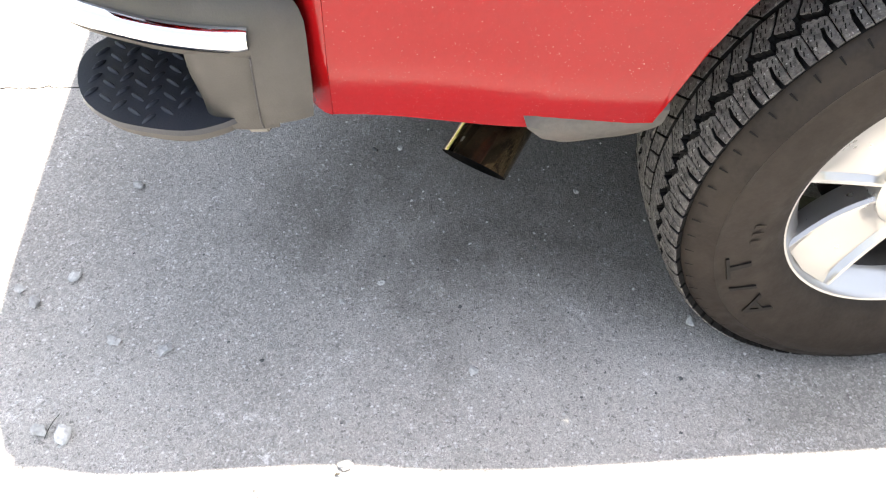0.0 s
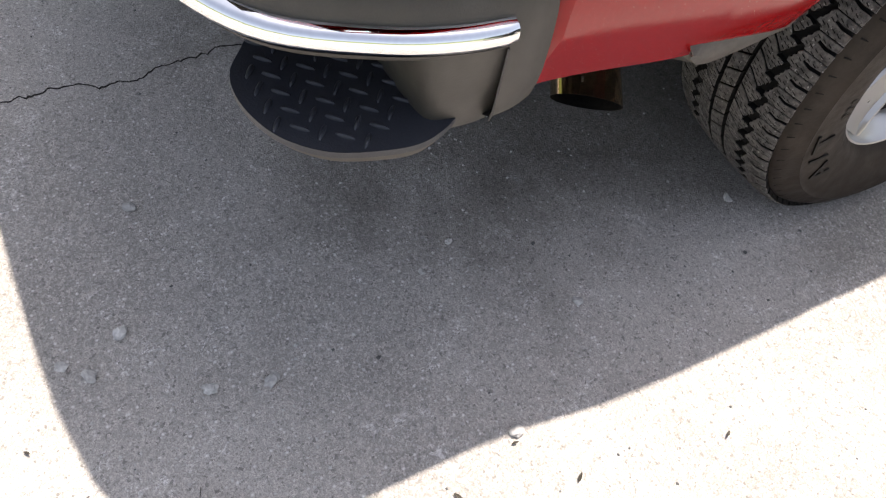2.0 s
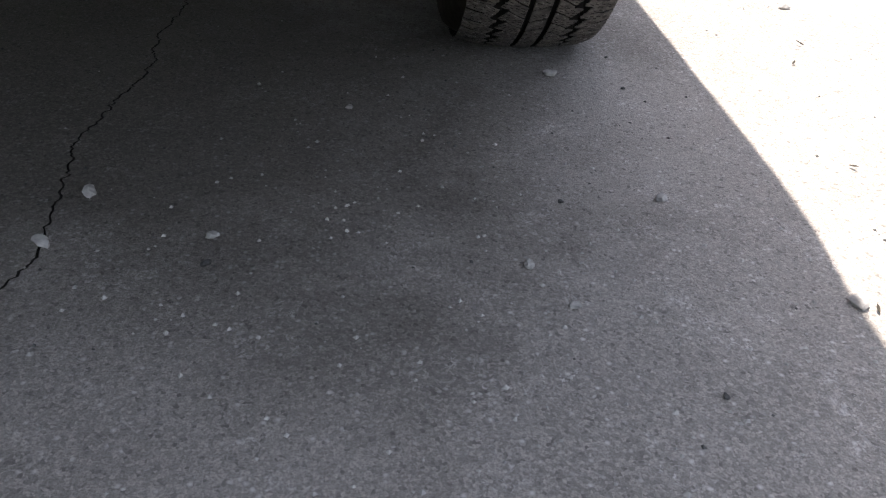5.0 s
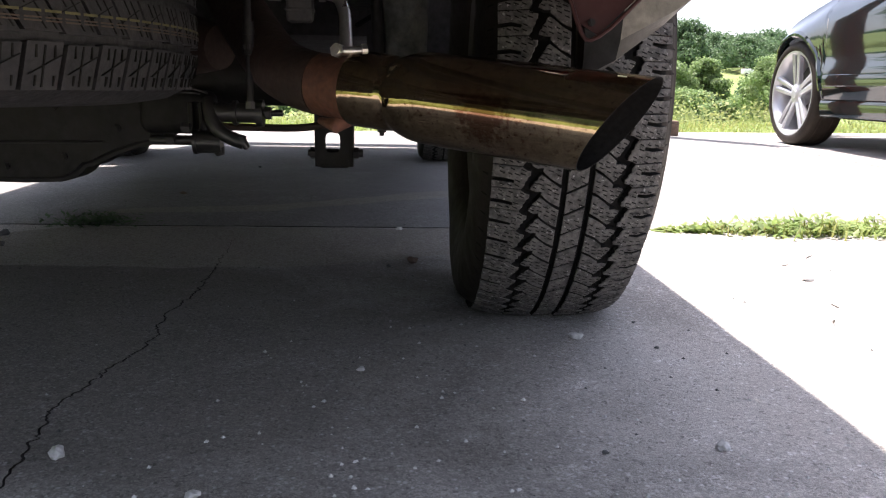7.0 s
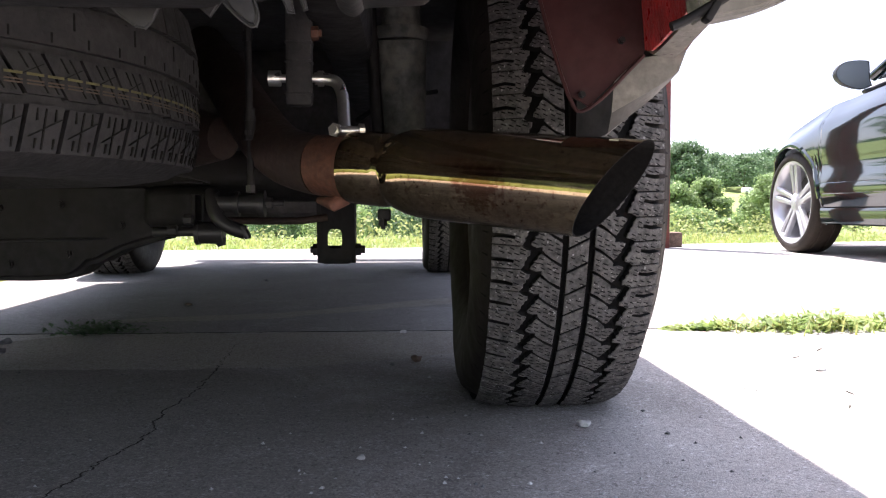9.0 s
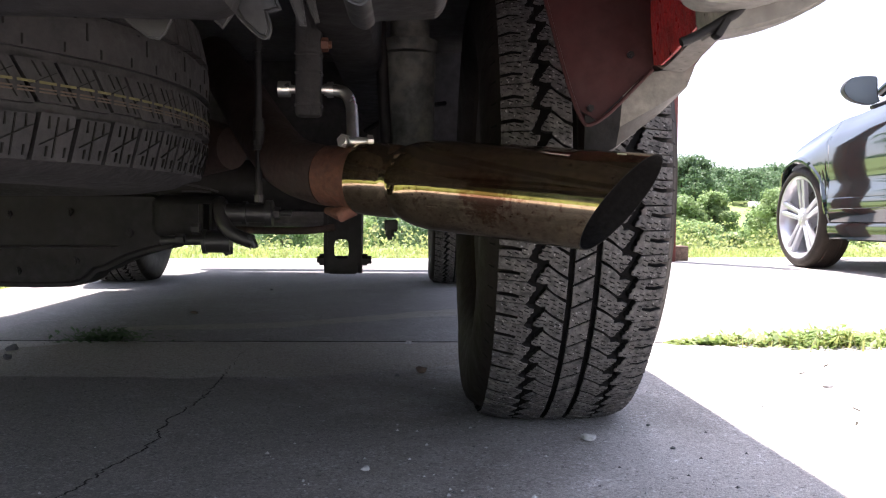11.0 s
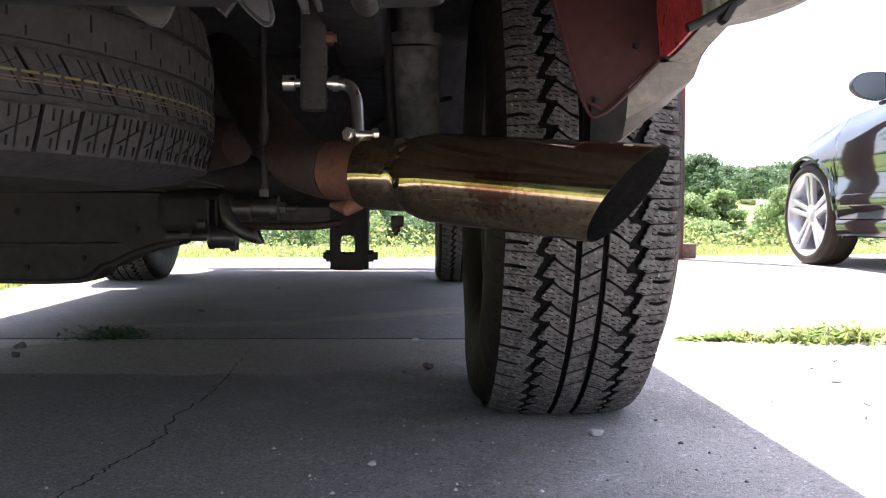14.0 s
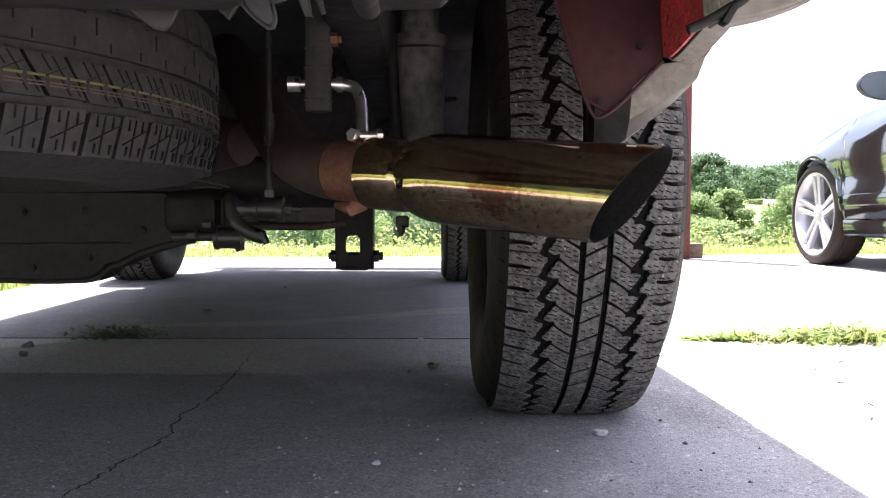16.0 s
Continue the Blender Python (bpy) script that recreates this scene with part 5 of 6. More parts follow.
box(b, (-0.26, 0.12, 0.316), (0.024, 0.02, 0.022), 0.004)
hexbolt(b, (-0.262, 0.10, 0.309), (0, 0, -1), 0.008, 0.012)
part("lower_shock_bolt", b, CAST, truck)
# unseen fuel tank hung low to block light, and things further forward
b = bmesh.new()
box(b, (-1.10, 0.98, 0.45), (0.62, 1.15, 0.26), 0.06, segs=3)
part("fuel_tank", b, UNDER, truck, "black fuel tank, unseen and hung low to block light")
b = bmesh.new()
box(b, (TX, 2.0, 0.42), (0.6, 0.9, 0.24), 0.05)
tube(b, [(TX, 0.15, 0.40), (TX, 1.9, 0.46)], 0.035, 18)
part("drive_shaft", b, UNDER, truck, "black propeller shaft and gearbox")
b = bmesh.new()
tube(b, [(-1.40, 2.775, 0.40), (-0.09, 2.775, 0.40)], 0.03, 14)
box(b, (TX, 2.8, 0.47), (0.7, 0.3, 0.16), 0.04)
part("front_axle", b, UNDER, truck, "black front suspension crossmember")

# rear crossmember, hitch brackets and bumper irons under the tail
b = bmesh.new()
box(b, (-0.865, -0.90, 0.464), (1.085, 0.05, 0.052), 0.012)
part("rear_crossmember", b, AXLE_BLACK, truck, "dark scuffed rear crossmember")


def plate(outline, y, thick=0.004, bevel=0.0012):
    """An upright plate from an (x, z) outline, facing the tail."""
    b = bmesh.new()
    prism(b, outline, -thick / 2, thick / 2, place=Matrix(((1, 0, 0, 0), (0, 0, -1, y), (0, 1, 0, 0), (0, 0, 0, 1))))
    bmesh.ops.recalc_face_normals(b, faces=list(b.faces))
    rim = [e for e in b.edges if abs(e.verts[0].co.y - e.verts[1].co.y) < 1e-6]
    bmesh.ops.bevel(b, geom=rim, offset=bevel, segments=3, affect="EDGES", clamp_overlap=True)
    return b


def rounded(outline):
    return [(p.x, p.y) for p in bend([(x, z, 0) for x, z in outline], 3)]


def rim_of(outline, y, r=0.0018):
    b = bmesh.new()
    tube(b, bend([(x, y, z) for x, z in outline], 3), r, 8)
    return b


FLAP = [(-0.405, 0.490), (-0.405, 0.464), (-0.404, 0.450), (-0.391, 0.439), (-0.380, 0.4305), (-0.373, 0.429), (-0.369, 0.433), (-0.365, 0.441), (-0.367, 0.450), (-0.362, 0.490)]
BRACKET = [(-0.330, 0.490), (-0.330, 0.466), (-0.329, 0.448), (-0.325, 0.441), (-0.315, 0.432), (-0.310, 0.431), (-0.308, 0.437), (-0.310, 0.446), (-0.302, 0.448), (-0.309, 0.464), (-0.312, 0.490)]
part("hitch_flap", plate(FLAP, -0.872, 0.003), UNDER_GLOSS, truck, "thin smoky black flap below the crossmember")
hook = part("hitch_bracket", plate(BRACKET, -0.870, 0.008, 0.002), CAST, truck, "scuffed grey steel bracket below the crossmember")
part("bracket_rim", rim_of(BRACKET[1:8], -0.8742, 0.0008), CAST, hook, "pale worn edge of the bracket")
part("tow_wedge", plate([(-0.353, 0.490), (-0.351, 0.450), (-0.341, 0.441), (-0.334, 0.451), (-0.330, 0.490)], -0.85), UNDER_GLOSS, truck, "black wedge-shaped stay")
part("stay_plate", plate([(-0.314, 0.495), (-0.307, 0.474), (-0.296, 0.4465), (-0.2915, 0.4465), (-0.296, 0.474), (-0.300, 0.495)], -0.84), CAST, truck, "scuffed grey stay plate")
part("stay_plate", plate([(-0.304, 0.500), (-0.299, 0.479), (-0.2885, 0.4525), (-0.2855, 0.4535), (-0.291, 0.479), (-0.296, 0.500)], -0.82), CAST, truck, "thin scuffed grey stay plate")
b = plate(rounded([(-0.268, 0.490), (-0.267, 0.464), (-0.265, 0.451), (-0.261, 0.4445), (-0.254, 0.4420), (-0.249, 0.4450), (-0.245, 0.4475), (-0.217, 0.4490), (-0.209, 0.4515), (-0.204, 0.462), (-0.203, 0.490)]), -0.88, 0.06, 0.003)
iron = part("bumper_iron", b, UNDER_GLOSS, truck, "grey cast bumper mounting")
b = bmesh.new()
box(b, (-0.226, -0.911, 0.4535), (0.016, 0.003, 0.003), 0.001)
part("casting_slot", b, SOOT_BLACK, iron, "dark slot in the casting")
for flip in (False, True):
    fix = mirror_x if flip else (lambda q: q)
    b = plate(rounded([(-0.066, 0.512), (-0.065, 0.473), (-0.0625, 0.463), (-0.058, 0.4575), (-0.047, 0.4545), (-0.018, 0.457), (0.016, 0.469), (0.040, 0.488), (0.050, 0.512)]), -0.872, 0.03, 0.004)
    part("step_underside", fix(b), DUST_AND_BOUNCE, bumper, "pale dusty rounded underside of the bumper step")
    b = plate(rounded([(-0.044, 0.512), (-0.042, 0.462), (-0.039, 0.447), (-0.034, 0.4430), (-0.007, 0.448), (0.0185, 0.457), (0.036, 0.467), (0.047, 0.477), (0.060, 0.500), (0.064, 0.512)]), -0.842, 0.026, 0.004)
    part("step_underside", fix(b), DUST_AND_BOUNCE, bumper, "pale dusty outer shell under the bumper step")
b = bmesh.new()
grid(b, [[(x, -0.955 + 0.012 * abs(f), 0.4365 + 0.012 * f * f + 0.02 * g) for f, x in ((-1, -0.370), (-0.6, -0.362), (0, -0.346), (0.6, -0.330), (1, -0.322))] for g in (0, 0.4, 1)])
thicken(b, 0.003)
part("tail_skid", b, DUST_AND_BOUNCE, truck, "dusty light plastic lip under the tail")

# exhaust: over-axle pipe, rusty elbow, polished slash-cut tip
AX = Vector((0.855, -0.508, -0.098)).normalized()
A0 = Vector((-0.281, -0.401, 0.3745))
CUT_AT, CUT_N = Vector((-0.017, -0.558, 0.345)), Vector((0.64, -0.46, -0.61)).normalized()
tip_side = AX.orthogonal().normalized()
tip_up = AX.cross(tip_side)


def tip_ring(bm, s, r, cut=False, segs=48):
    ring = []
    for k in range(segs):
        a = 2 * math.pi * k / segs
        p = A0 + AX * s + r * (math.cos(a) * tip_side + math.sin(a) * tip_up)
        if cut:
            p = p + AX * ((CUT_AT - p).dot(CUT_N) / AX.dot(CUT_N))
        ring.append(bm.verts.new(p))
    return ring


def skin(bm, rings, index=0):
    for a, c in zip(rings, rings[1:]):
        for k in range(len(a)):
            j = (k + 1) % len(a)
            bm.faces.new((a[k], a[j], c[j], c[k])).material_index = index


b = bmesh.new()
outer = [(s, r * 1.035) for s, r in ((-0.001, 0.0375), (0.0, 0.0405), (0.004, 0.0412), (0.02, 0.041), (0.045, 0.0408), (0.050, 0.0402), (0.054, 0.0385), (0.057, 0.0385), (0.061, 0.0405), (0.068, 0.0432), (0.078, 0.0462), (0.09, 0.0478), (0.11, 0.0483), (0.17, 0.0487))]
rings = [tip_ring(b, s, r) for s, r in outer] + [tip_ring(b, 0, 0.0508, True)]
skin(b, rings)
# Lip painted black: a dark reflection put into its colour.
lip = [rings[-1], tip_ring(b, 0, 0.0496, True)]
skin(b, lip, 1)
inner = [lip[-1], tip_ring(b, 0.16, 0.0484), tip_ring(b, 0.10, 0.0475), tip_ring(b, 0.06, 0.036), tip_ring(b, 0.0, 0.035)]
skin(b, inner, 1)
b.faces.new(inner[-1]).material_index = 1
bmesh.ops.recalc_face_normals(b, faces=list(b.faces))
exhaust = part("exhaust_tip", b, [TIP_STEEL, SOOT_BLACK], truck, "polished slash-cut exhaust tip with heat stains and rust pits", smooth=30)
b = bmesh.new()
tube(b, [(-0.475, -0.20, 0.425), (-0.60, -0.12, 0.435), (-1.05, -0.05, 0.45)], [0.030, 0.062, 0.062], 24)
part("silencer", b, RUST_DARK, truck, "dark rusty silencer behind the spare wheel")
b = bmesh.new()
for k in range(2):
    c = A0 + AX * (0.245 - 0.018 * k) + tip_up * 0.0
    box(b, Vector((-0.020 + 0.010 * k, -0.572 + 0.014 * k, 0.3915)), (0.009, 0.011, 0.001), 0, (0, 6, -30))
part("stamped_mark", b, STEEL, exhaust, "small stamped mark on the tip")
b = bmesh.new()
elbow = bend([(-0.56, 0.06, 0.60), (-0.50, -0.08, 0.535), (-0.435, -0.215, 0.455), (-0.385, -0.305, 0.402), (-0.338, -0.360, 0.381), tuple(A0 - AX * 0.012), tuple(A0 + AX * 0.03)], 6)
tube(b, elbow[:-10], [0.036] * len(elbow[:-10]), 28)
part("over_axle_pipe", b, RUST_DARK, truck, "dark rusty exhaust pipe")
b = bmesh.new()
e2 = elbow[-11:]
tube(b, e2, [0.0362 + 0.0022 * smoothstep(0, 6, k) for k in range(len(e2))], 32)
part("exhaust_elbow", b, RUST, truck, "rust-brown exhaust elbow")
b = bmesh.new()
tube(b, [A0 - AX * 0.014 + Vector((0, 0, -0.036)), A0 - AX * 0.030 + Vector((0.0, -0.012, -0.046)), A0 - AX * 0.052 + Vector((0, -0.006, -0.043))], [0.010, 0.009, 0.004], 10)
part("weld_seam", b, RUST, truck, "rusty weld lump under the elbow")
# rubber hanger, hook rod and clamp bolt
b = bmesh.new()
box(b, (-0.348, -0.37, 0.517), (0.031, 0.020, 0.138), 0.005)
for z in (0.462, 0.500, 0.522):
    box(b, (-0.348, -0.37, z), (0.0325, 0.0210, 0.004), 0.0012)
hanger = part("exhaust_hanger", b, RUBBER_SPARE, truck, "black rubber exhaust hanger block")
b = bmesh.new()
hexbolt(b, (-0.333, -0.372, 0.534), (1, 0, 0), 0.0085, 0.008)
part("hanger_bolt", b, RUST, hanger, "rusty hanger bolt")
b = bmesh.new()
tube(b, [(-0.384, -0.37, 0.481), (-0.37, -0.37, 0.481)], 0.0095, 16)
tube(b, [(-0.37, -0.37, 0.481), (-0.326, -0.37, 0.481)], 0.005, 12)
tube(b, bend([(-0.330, -0.37, 0.481), (-0.318, -0.37, 0.481), (-0.304, -0.373, 0.476), (-0.2965, -0.380, 0.460), (-0.294, -0.392, 0.435), (-0.293, -0.398, 0.419)], 6), 0.0072, 16)
tube(b, [(-0.326, -0.37, 0.481), (-0.319, -0.37, 0.481)], 0.0095, 16)
part("hook_rod", b, STEEL, truck, "bright bent steel hanger rod")
b = bmesh.new()
tube(b, [(-0.300, -0.415, 0.4155), (-0.272, -0.409, 0.4155)], 0.0055, 14)
hexbolt(b, (-0.301, -0.4155, 0.4155), (-0.4, -0.9, 0.05), 0.0085, 0.005)
tube(b, [(-0.276, -0.410, 0.4155), (-0.270, -0.4085, 0.4155)], 0.0085, 6)
part("clamp_bolt", b, STEEL, truck, "bright clamp bolt on the pipe")


# ---------------------------------------------------------------- dark saloon car
car = thing("saloon_car", (3.40, 3.0, grade(3.0)), "glossy dark green saloon car with silver wheels, parked on the drive", "car")
CX, CG = 3.42, 0.030               # centre line and ground under it


def car_half(y, z):
    w = 0.885 - 0.05 * smoothstep(0.42, 0.18, z) - 0.045 * smoothstep(0.84, 1.05, z) - 0.012 * math.exp(-((z - 0.55) / 0.05) ** 2)
    w -= 0.50 * smoothstep(4.55, 5.5, y) + 0.10 * smoothstep(1.4, 0.7, y)
    w += 0.012 * math.exp(-((y - 4.40) / 0.30) ** 2)
    top = car_belt(y)
    w -= 0.07 * smoothstep(top - 0.17, top, z) ** 1.5
    return w


def car_low(y):
    z = 0.19
    for yc in (4.40, 1.68):
        if abs(y - yc) < 0.365:
            z = max(z, 0.33 + math.sqrt(0.365 ** 2 - (y - yc) ** 2))
    return z


def car_belt(y):
    return 0.97 - 0.045 * smoothstep(3.4, 3.95, y) - 0.105 * smoothstep(3.9, 4.45, y) - 0.26 * smoothstep(4.3, 5.2, y) + 0.04 * smoothstep(3.0, 1.0, y)


ys_car = sorted(set([round(0.66 + 0.04 * k, 3) for k in range(117)] + [4.036, 4.764, 1.316, 2.044, 4.04, 4.76, 1.32, 2.04]))
for y0, y1, nm, lab in ((4.005, 5.34, "front_wing", "dark green front wing over the wheel"), (2.86, 4.0, "front_door", "glossy dark green front door"),
                        (1.85, 2.855, "rear_door", "glossy dark green rear door"), (0.6, 1.845, "rear_wing", "dark green rear wing")):
    for sg in (-1, 1):
        b = bmesh.new()
        ys = [y0] + [y for y in ys_car if y0 < y < y1] + [y1]
        rows = []
        for y in ys:
            lo, hi = car_low(y), car_belt(y)
            if "door" in nm:
                lo = 0.30
            zs = [lo + (hi - lo) * k / 14 for k in range(15)]
            rows.append([(CX + sg * (car_half(y, lo) - 0.04), y, CG + lo)] + [(CX + sg * car_half(y, z), y, CG + z) for z in zs])
        grid(b, rows, flip=sg > 0)
        part(nm, b, CAR_PAINT, car, lab)
for sg in (-1, 1):
    b = bmesh.new()
    grid(b, [[(CX + sg * (car_half(y, 0.3) - 0.03), y, CG + 0.19), (CX + sg * (car_half(y, 0.3) + 0.004), y, CG + 0.20), (CX + sg * (car_half(y, 0.3) + 0.016), y, CG + 0.27),
              (CX + sg * (car_half(y, 0.3) + 0.012), y, CG + 0.292), (CX + sg * (car_half(y, 0.3) - 0.02), y, CG + 0.297)] for y in np.linspace(2.07, 4.02, 12).tolist()], flip=sg > 0)
    part("side_skirt", b, CAR_PAINT, car, "dark painted side skirt")
    b = bmesh.new()
    grid(b, [[(CX + sg * (car_half(y, 0.47) + u), y, CG + z) for u, z in ((-0.004, 0.375), (0.012, 0.38), (0.015, 0.41), (0.012, 0.44), (-0.004, 0.445))] for y in np.linspace(2.0, 3.98, 12).tolist()], flip=sg > 0)
    part("door_moulding", b, CAR_PAINT, car, "dark body-coloured door moulding")
    b = bmesh.new()
    rows = []
    for a in np.linspace(0.05, math.pi - 0.05, 24).tolist():
        c, s = math.cos(a), math.sin(a)
        y, z = 4.40 + 0.372 * c, 0.33 + 0.372 * s
        x = CX + sg * car_half(y, z)
        rows.append([(x - sg * 0.02, 4.40 + 0.352 * c, CG + 0.33 + 0.352 * s), (x + sg * 0.010, 4.40 + 0.362 * c, CG + 0.33 + 0.362 * s), (x + sg * 0.011, 4.40 + 0.378 * c, CG + 0.33 + 0.378 * s), (x - sg * 0.004, 4.40 + 0.395 * c, CG + 0.33 + 0.395 * s)])
    grid(b, rows, flip=sg > 0)
    part("arch_lip", b, CAR_PAINT, car, "rolled dark wheel arch lip")
b = bmesh.new()
grid(b, [[(CX + car_half(y, car_belt(y)) * f, y, CG + car_belt(y) + 0.075 * (1 - f * f) * smoothstep(5.4, 4.9, y)) for f in np.linspace(-1, 1, 15).tolist()] for y in np.linspace(3.45, 5.34, 16).tolist()], flip=True)
part("car_bonnet", b, CAR_PAINT, car, "glossy dark green bonnet")
b = bmesh.new()
grid(b, [[(CX + car_half(y, 0.95) * f, y, CG + car_belt(y) + 0.03 * (1 - f * f)) for f in np.linspace(-1, 1, 11).tolist()] for y in np.linspace(0.62, 1.5, 6).tolist()], flip=True)
part("boot_lid", b, CAR_PAINT, car, "glossy dark green boot lid")
b = bmesh.new()
grid(b, [[(CX + car_half(5.34, z) * f, 5.34 + 0.16 * (1 - f * f), CG + z) for f in np.linspace(-1, 1, 13).tolist()] for z in (0.19, 0.3, 0.45, 0.6, 0.72)], flip=True)
part("nose", b, CAR_PAINT, car, "dark green car nose")
b = bmesh.new()
grid(b, [[(CX + car_half(0.62, z) * f, 0.62 - 0.10 * (1 - f * f), CG + z) for f in np.linspace(-1, 1, 13).tolist()] for z in (0.25, 0.4, 0.6, 0.8, 0.95)])
part("car_tail", b, CAR_PAINT, car, "dark green car tail")
# cabin: pillars, roof, glass
ROOF = [(1.15, 0.95), (1.55, 1.22), (1.85, 1.37), (2.3, 1.42), (2.75, 1.40), (2.92, 1.34), (3.55, 0.95)]
b = bmesh.new()
grid(b, [[(CX + f * (0.60 + 0.24 * smoothstep(1.40, 0.93, z)), y, CG + 0.06 + z + 0.02 * (1 - f * f)) for f in np.linspace(-1, 1, 9).tolist()] for y, z in ROOF[2:6]], flip=True)
part("car_roof", b, CAR_PAINT, car, "glossy dark green roof")


def cabin_x(z):
    return 0.60 + 0.24 * smoothstep(1.40, 0.93, z)


for sg in (-1, 1):
    for pts in ([(3.55, 0.95), (3.24, 1.15), (2.92, 1.335)], [(1.15, 0.95), (1.55, 1.22), (1.85, 1.37)], [(2.92, 1.335), (2.55, 1.405), (2.0, 1.39), (1.85, 1.37)]):
        b = bmesh.new()
        tube(b, bend([(CX + sg * cabin_x(z), y, CG + 0.06 + z) for y, z in pts], 5), 0.028, 10)
        part("roof_pillar", b, CAR_PAINT, car, "dark roof pillar")
    b = bmesh.new()
    tube(b, [(CX + sg * cabin_x(0.95), 2.76, CG + 1.0), (CX + sg * cabin_x(1.39), 2.62, CG + 1.46)], 0.03, 8)
    part("roof_pillar", b, BLACK_PLASTIC, car, "black centre pillar")
    for y0, y1 in ((2.80, 3.50), (1.38, 2.72)):
        b = bmesh.new()
        rows = []
        for z in (0.93, 1.02, 1.12, 1.22, 1.31, 1.38):
            top_limit = 3.54 - (z - 0.93) / 0.40 * 0.62
            low_limit = 1.20 + (z - 0.93) * 1.5
            a0, a1 = max(y0 - (z - 0.93) * 0.3 * (y0 > 2), low_limit), min(y1, top_limit)
            rows.append([(CX + sg * (cabin_x(z) - 0.004), a0 + (a1 - a0) * k / 6, CG + 0.06 + z) for k in range(7)])
        grid(b, rows, flip=sg < 0)
        thicken(b, 0.004)
        part("car_window", b, TINTED, car, "tinted side window")
    # mirror housing: round outer end, upright inner end, bulging forward from the glass
    outline = [(0.845, 1.020), (0.900, 1.000), (0.985, 1.018), (1.030, 1.050), (1.045, 1.085), (1.032, 1.118), (1.000, 1.142), (0.945, 1.153), (0.880, 1.153), (0.862, 1.140), (0.858, 1.060)]
    outline = [(p.x, p.y) for p in bend([(x, z, 0) for x, z in outline + outline[:1]], 3)][:-1]
    mid_x, mid_z = 0.945, 1.085
    out, drop = 0.085, 0.080
    b = bmesh.new()
    rings = []
    for y, f in ((3.395, 0.93), (3.390, 0.985), (3.398, 1.0), (3.425, 0.97), (3.455, 0.86), (3.478, 0.62), (3.487, 0.25)):
        rings.append([b.verts.new((CX + sg * (mid_x + out + (x - mid_x) * f), y, CG + mid_z - drop + (z - mid_z) * f)) for x, z in outline])
    skin_n = len(outline)
    for q, r in zip(rings, rings[1:]):
        for k in range(skin_n):
            b.faces.new((q[k], q[(k + 1) % skin_n], r[(k + 1) % skin_n], r[k]))
    b.faces.new(rings[-1])
    box(b, (CX + sg * 0.890, 3.43, CG + 0.938), (0.14, 0.045, 0.022), 0.008, (0, sg * 22, 0))
    bmesh.ops.recalc_face_normals(b, faces=list(b.faces))
    m_ob = part("wing_mirror", b, BLACK_PLASTIC, car, "dark wing mirror with a grey glass")
    b = bmesh.new()
    b.faces.new([b.verts.new((CX + sg * (mid_x + out + (x - mid_x) * 0.935), 3.396, CG + mid_z - drop + (z - mid_z) * 0.935)) for x, z in outline])
    thicken(b, 0.003)
    part("mirror_pane", b, MIRROR, m_ob, "grey mirror glass")
for nm, y0, z0, y1, z1 in (("car_windscreen", 3.55, 0.96, 2.92, 1.345), ("car_rear_window", 1.15, 0.96, 1.85, 1.375)):
    b = bmesh.new()
    grid(b, [[(CX + f * (cabin_x(z0 + (z1 - z0) * k) - 0.02), y0 + (y1 - y0) * k, CG + 0.06 + z0 + (z1 - z0) * k + 0.03 * (1 - f * f)) for f in np.linspace(-1, 1, 9).tolist()] for k in (0, 0.33, 0.66, 1)], flip=y0 > 3)
    thicken(b, 0.004)
    part(nm, b, TINTED, car, "tinted car glass")
b = bmesh.new()
box(b, (CX, 2.85, CG + 0.30), (1.30, 3.9, 0.2), 0.05)
part("car_floor", b, UNDER, car, "black floor of the car")


def car_tyre():
    bm = bmesh.new()
    prof = [(-0.085, 0.258), (-0.100, 0.272), (-0.107, 0.287), (-0.103, 0.308), (-0.090, 0.324)]
    tread = []
    for u in (-0.075, -0.045, -0.041, -0.037, -0.033, 0.0, 0.033, 0.037, 0.041, 0.045, 0.075):
        tread.append((u, 0.330 - (0.006 if abs(abs(u) - 0.039) < 0.004 else 0.0)))
    prof = prof + tread + [(-u, r) for u, r in reversed(prof)]
    lathe(bm, prof, (0, 0, 0), "x", 72)
    for v in bm.verts:
        v.co.z = max(v.co.z, -0.3285)
    return bm


def car_rim():
    bm = bmesh.new()
    lathe(bm, [(-0.09, 0.246), (-0.07, 0.223), (0.05, 0.233), (0.085, 0.258), (0.092, 0.270), (0.100, 0.270), (0.099, 0.261), (0.085, 0.248), (0.05, 0.230), (-0.07, 0.214)], (0, 0, 0), "x", 72)
    lathe(bm, [(0.0, 0.075), (0.066, 0.070), (0.074, 0.055), (0.078, 0.028), (0.083, 0.024), (0.084, 0.0)], (0, 0, 0), "x", 32)
    bmesh.ops.recalc_face_normals(bm, faces=list(bm.faces))
    return bm


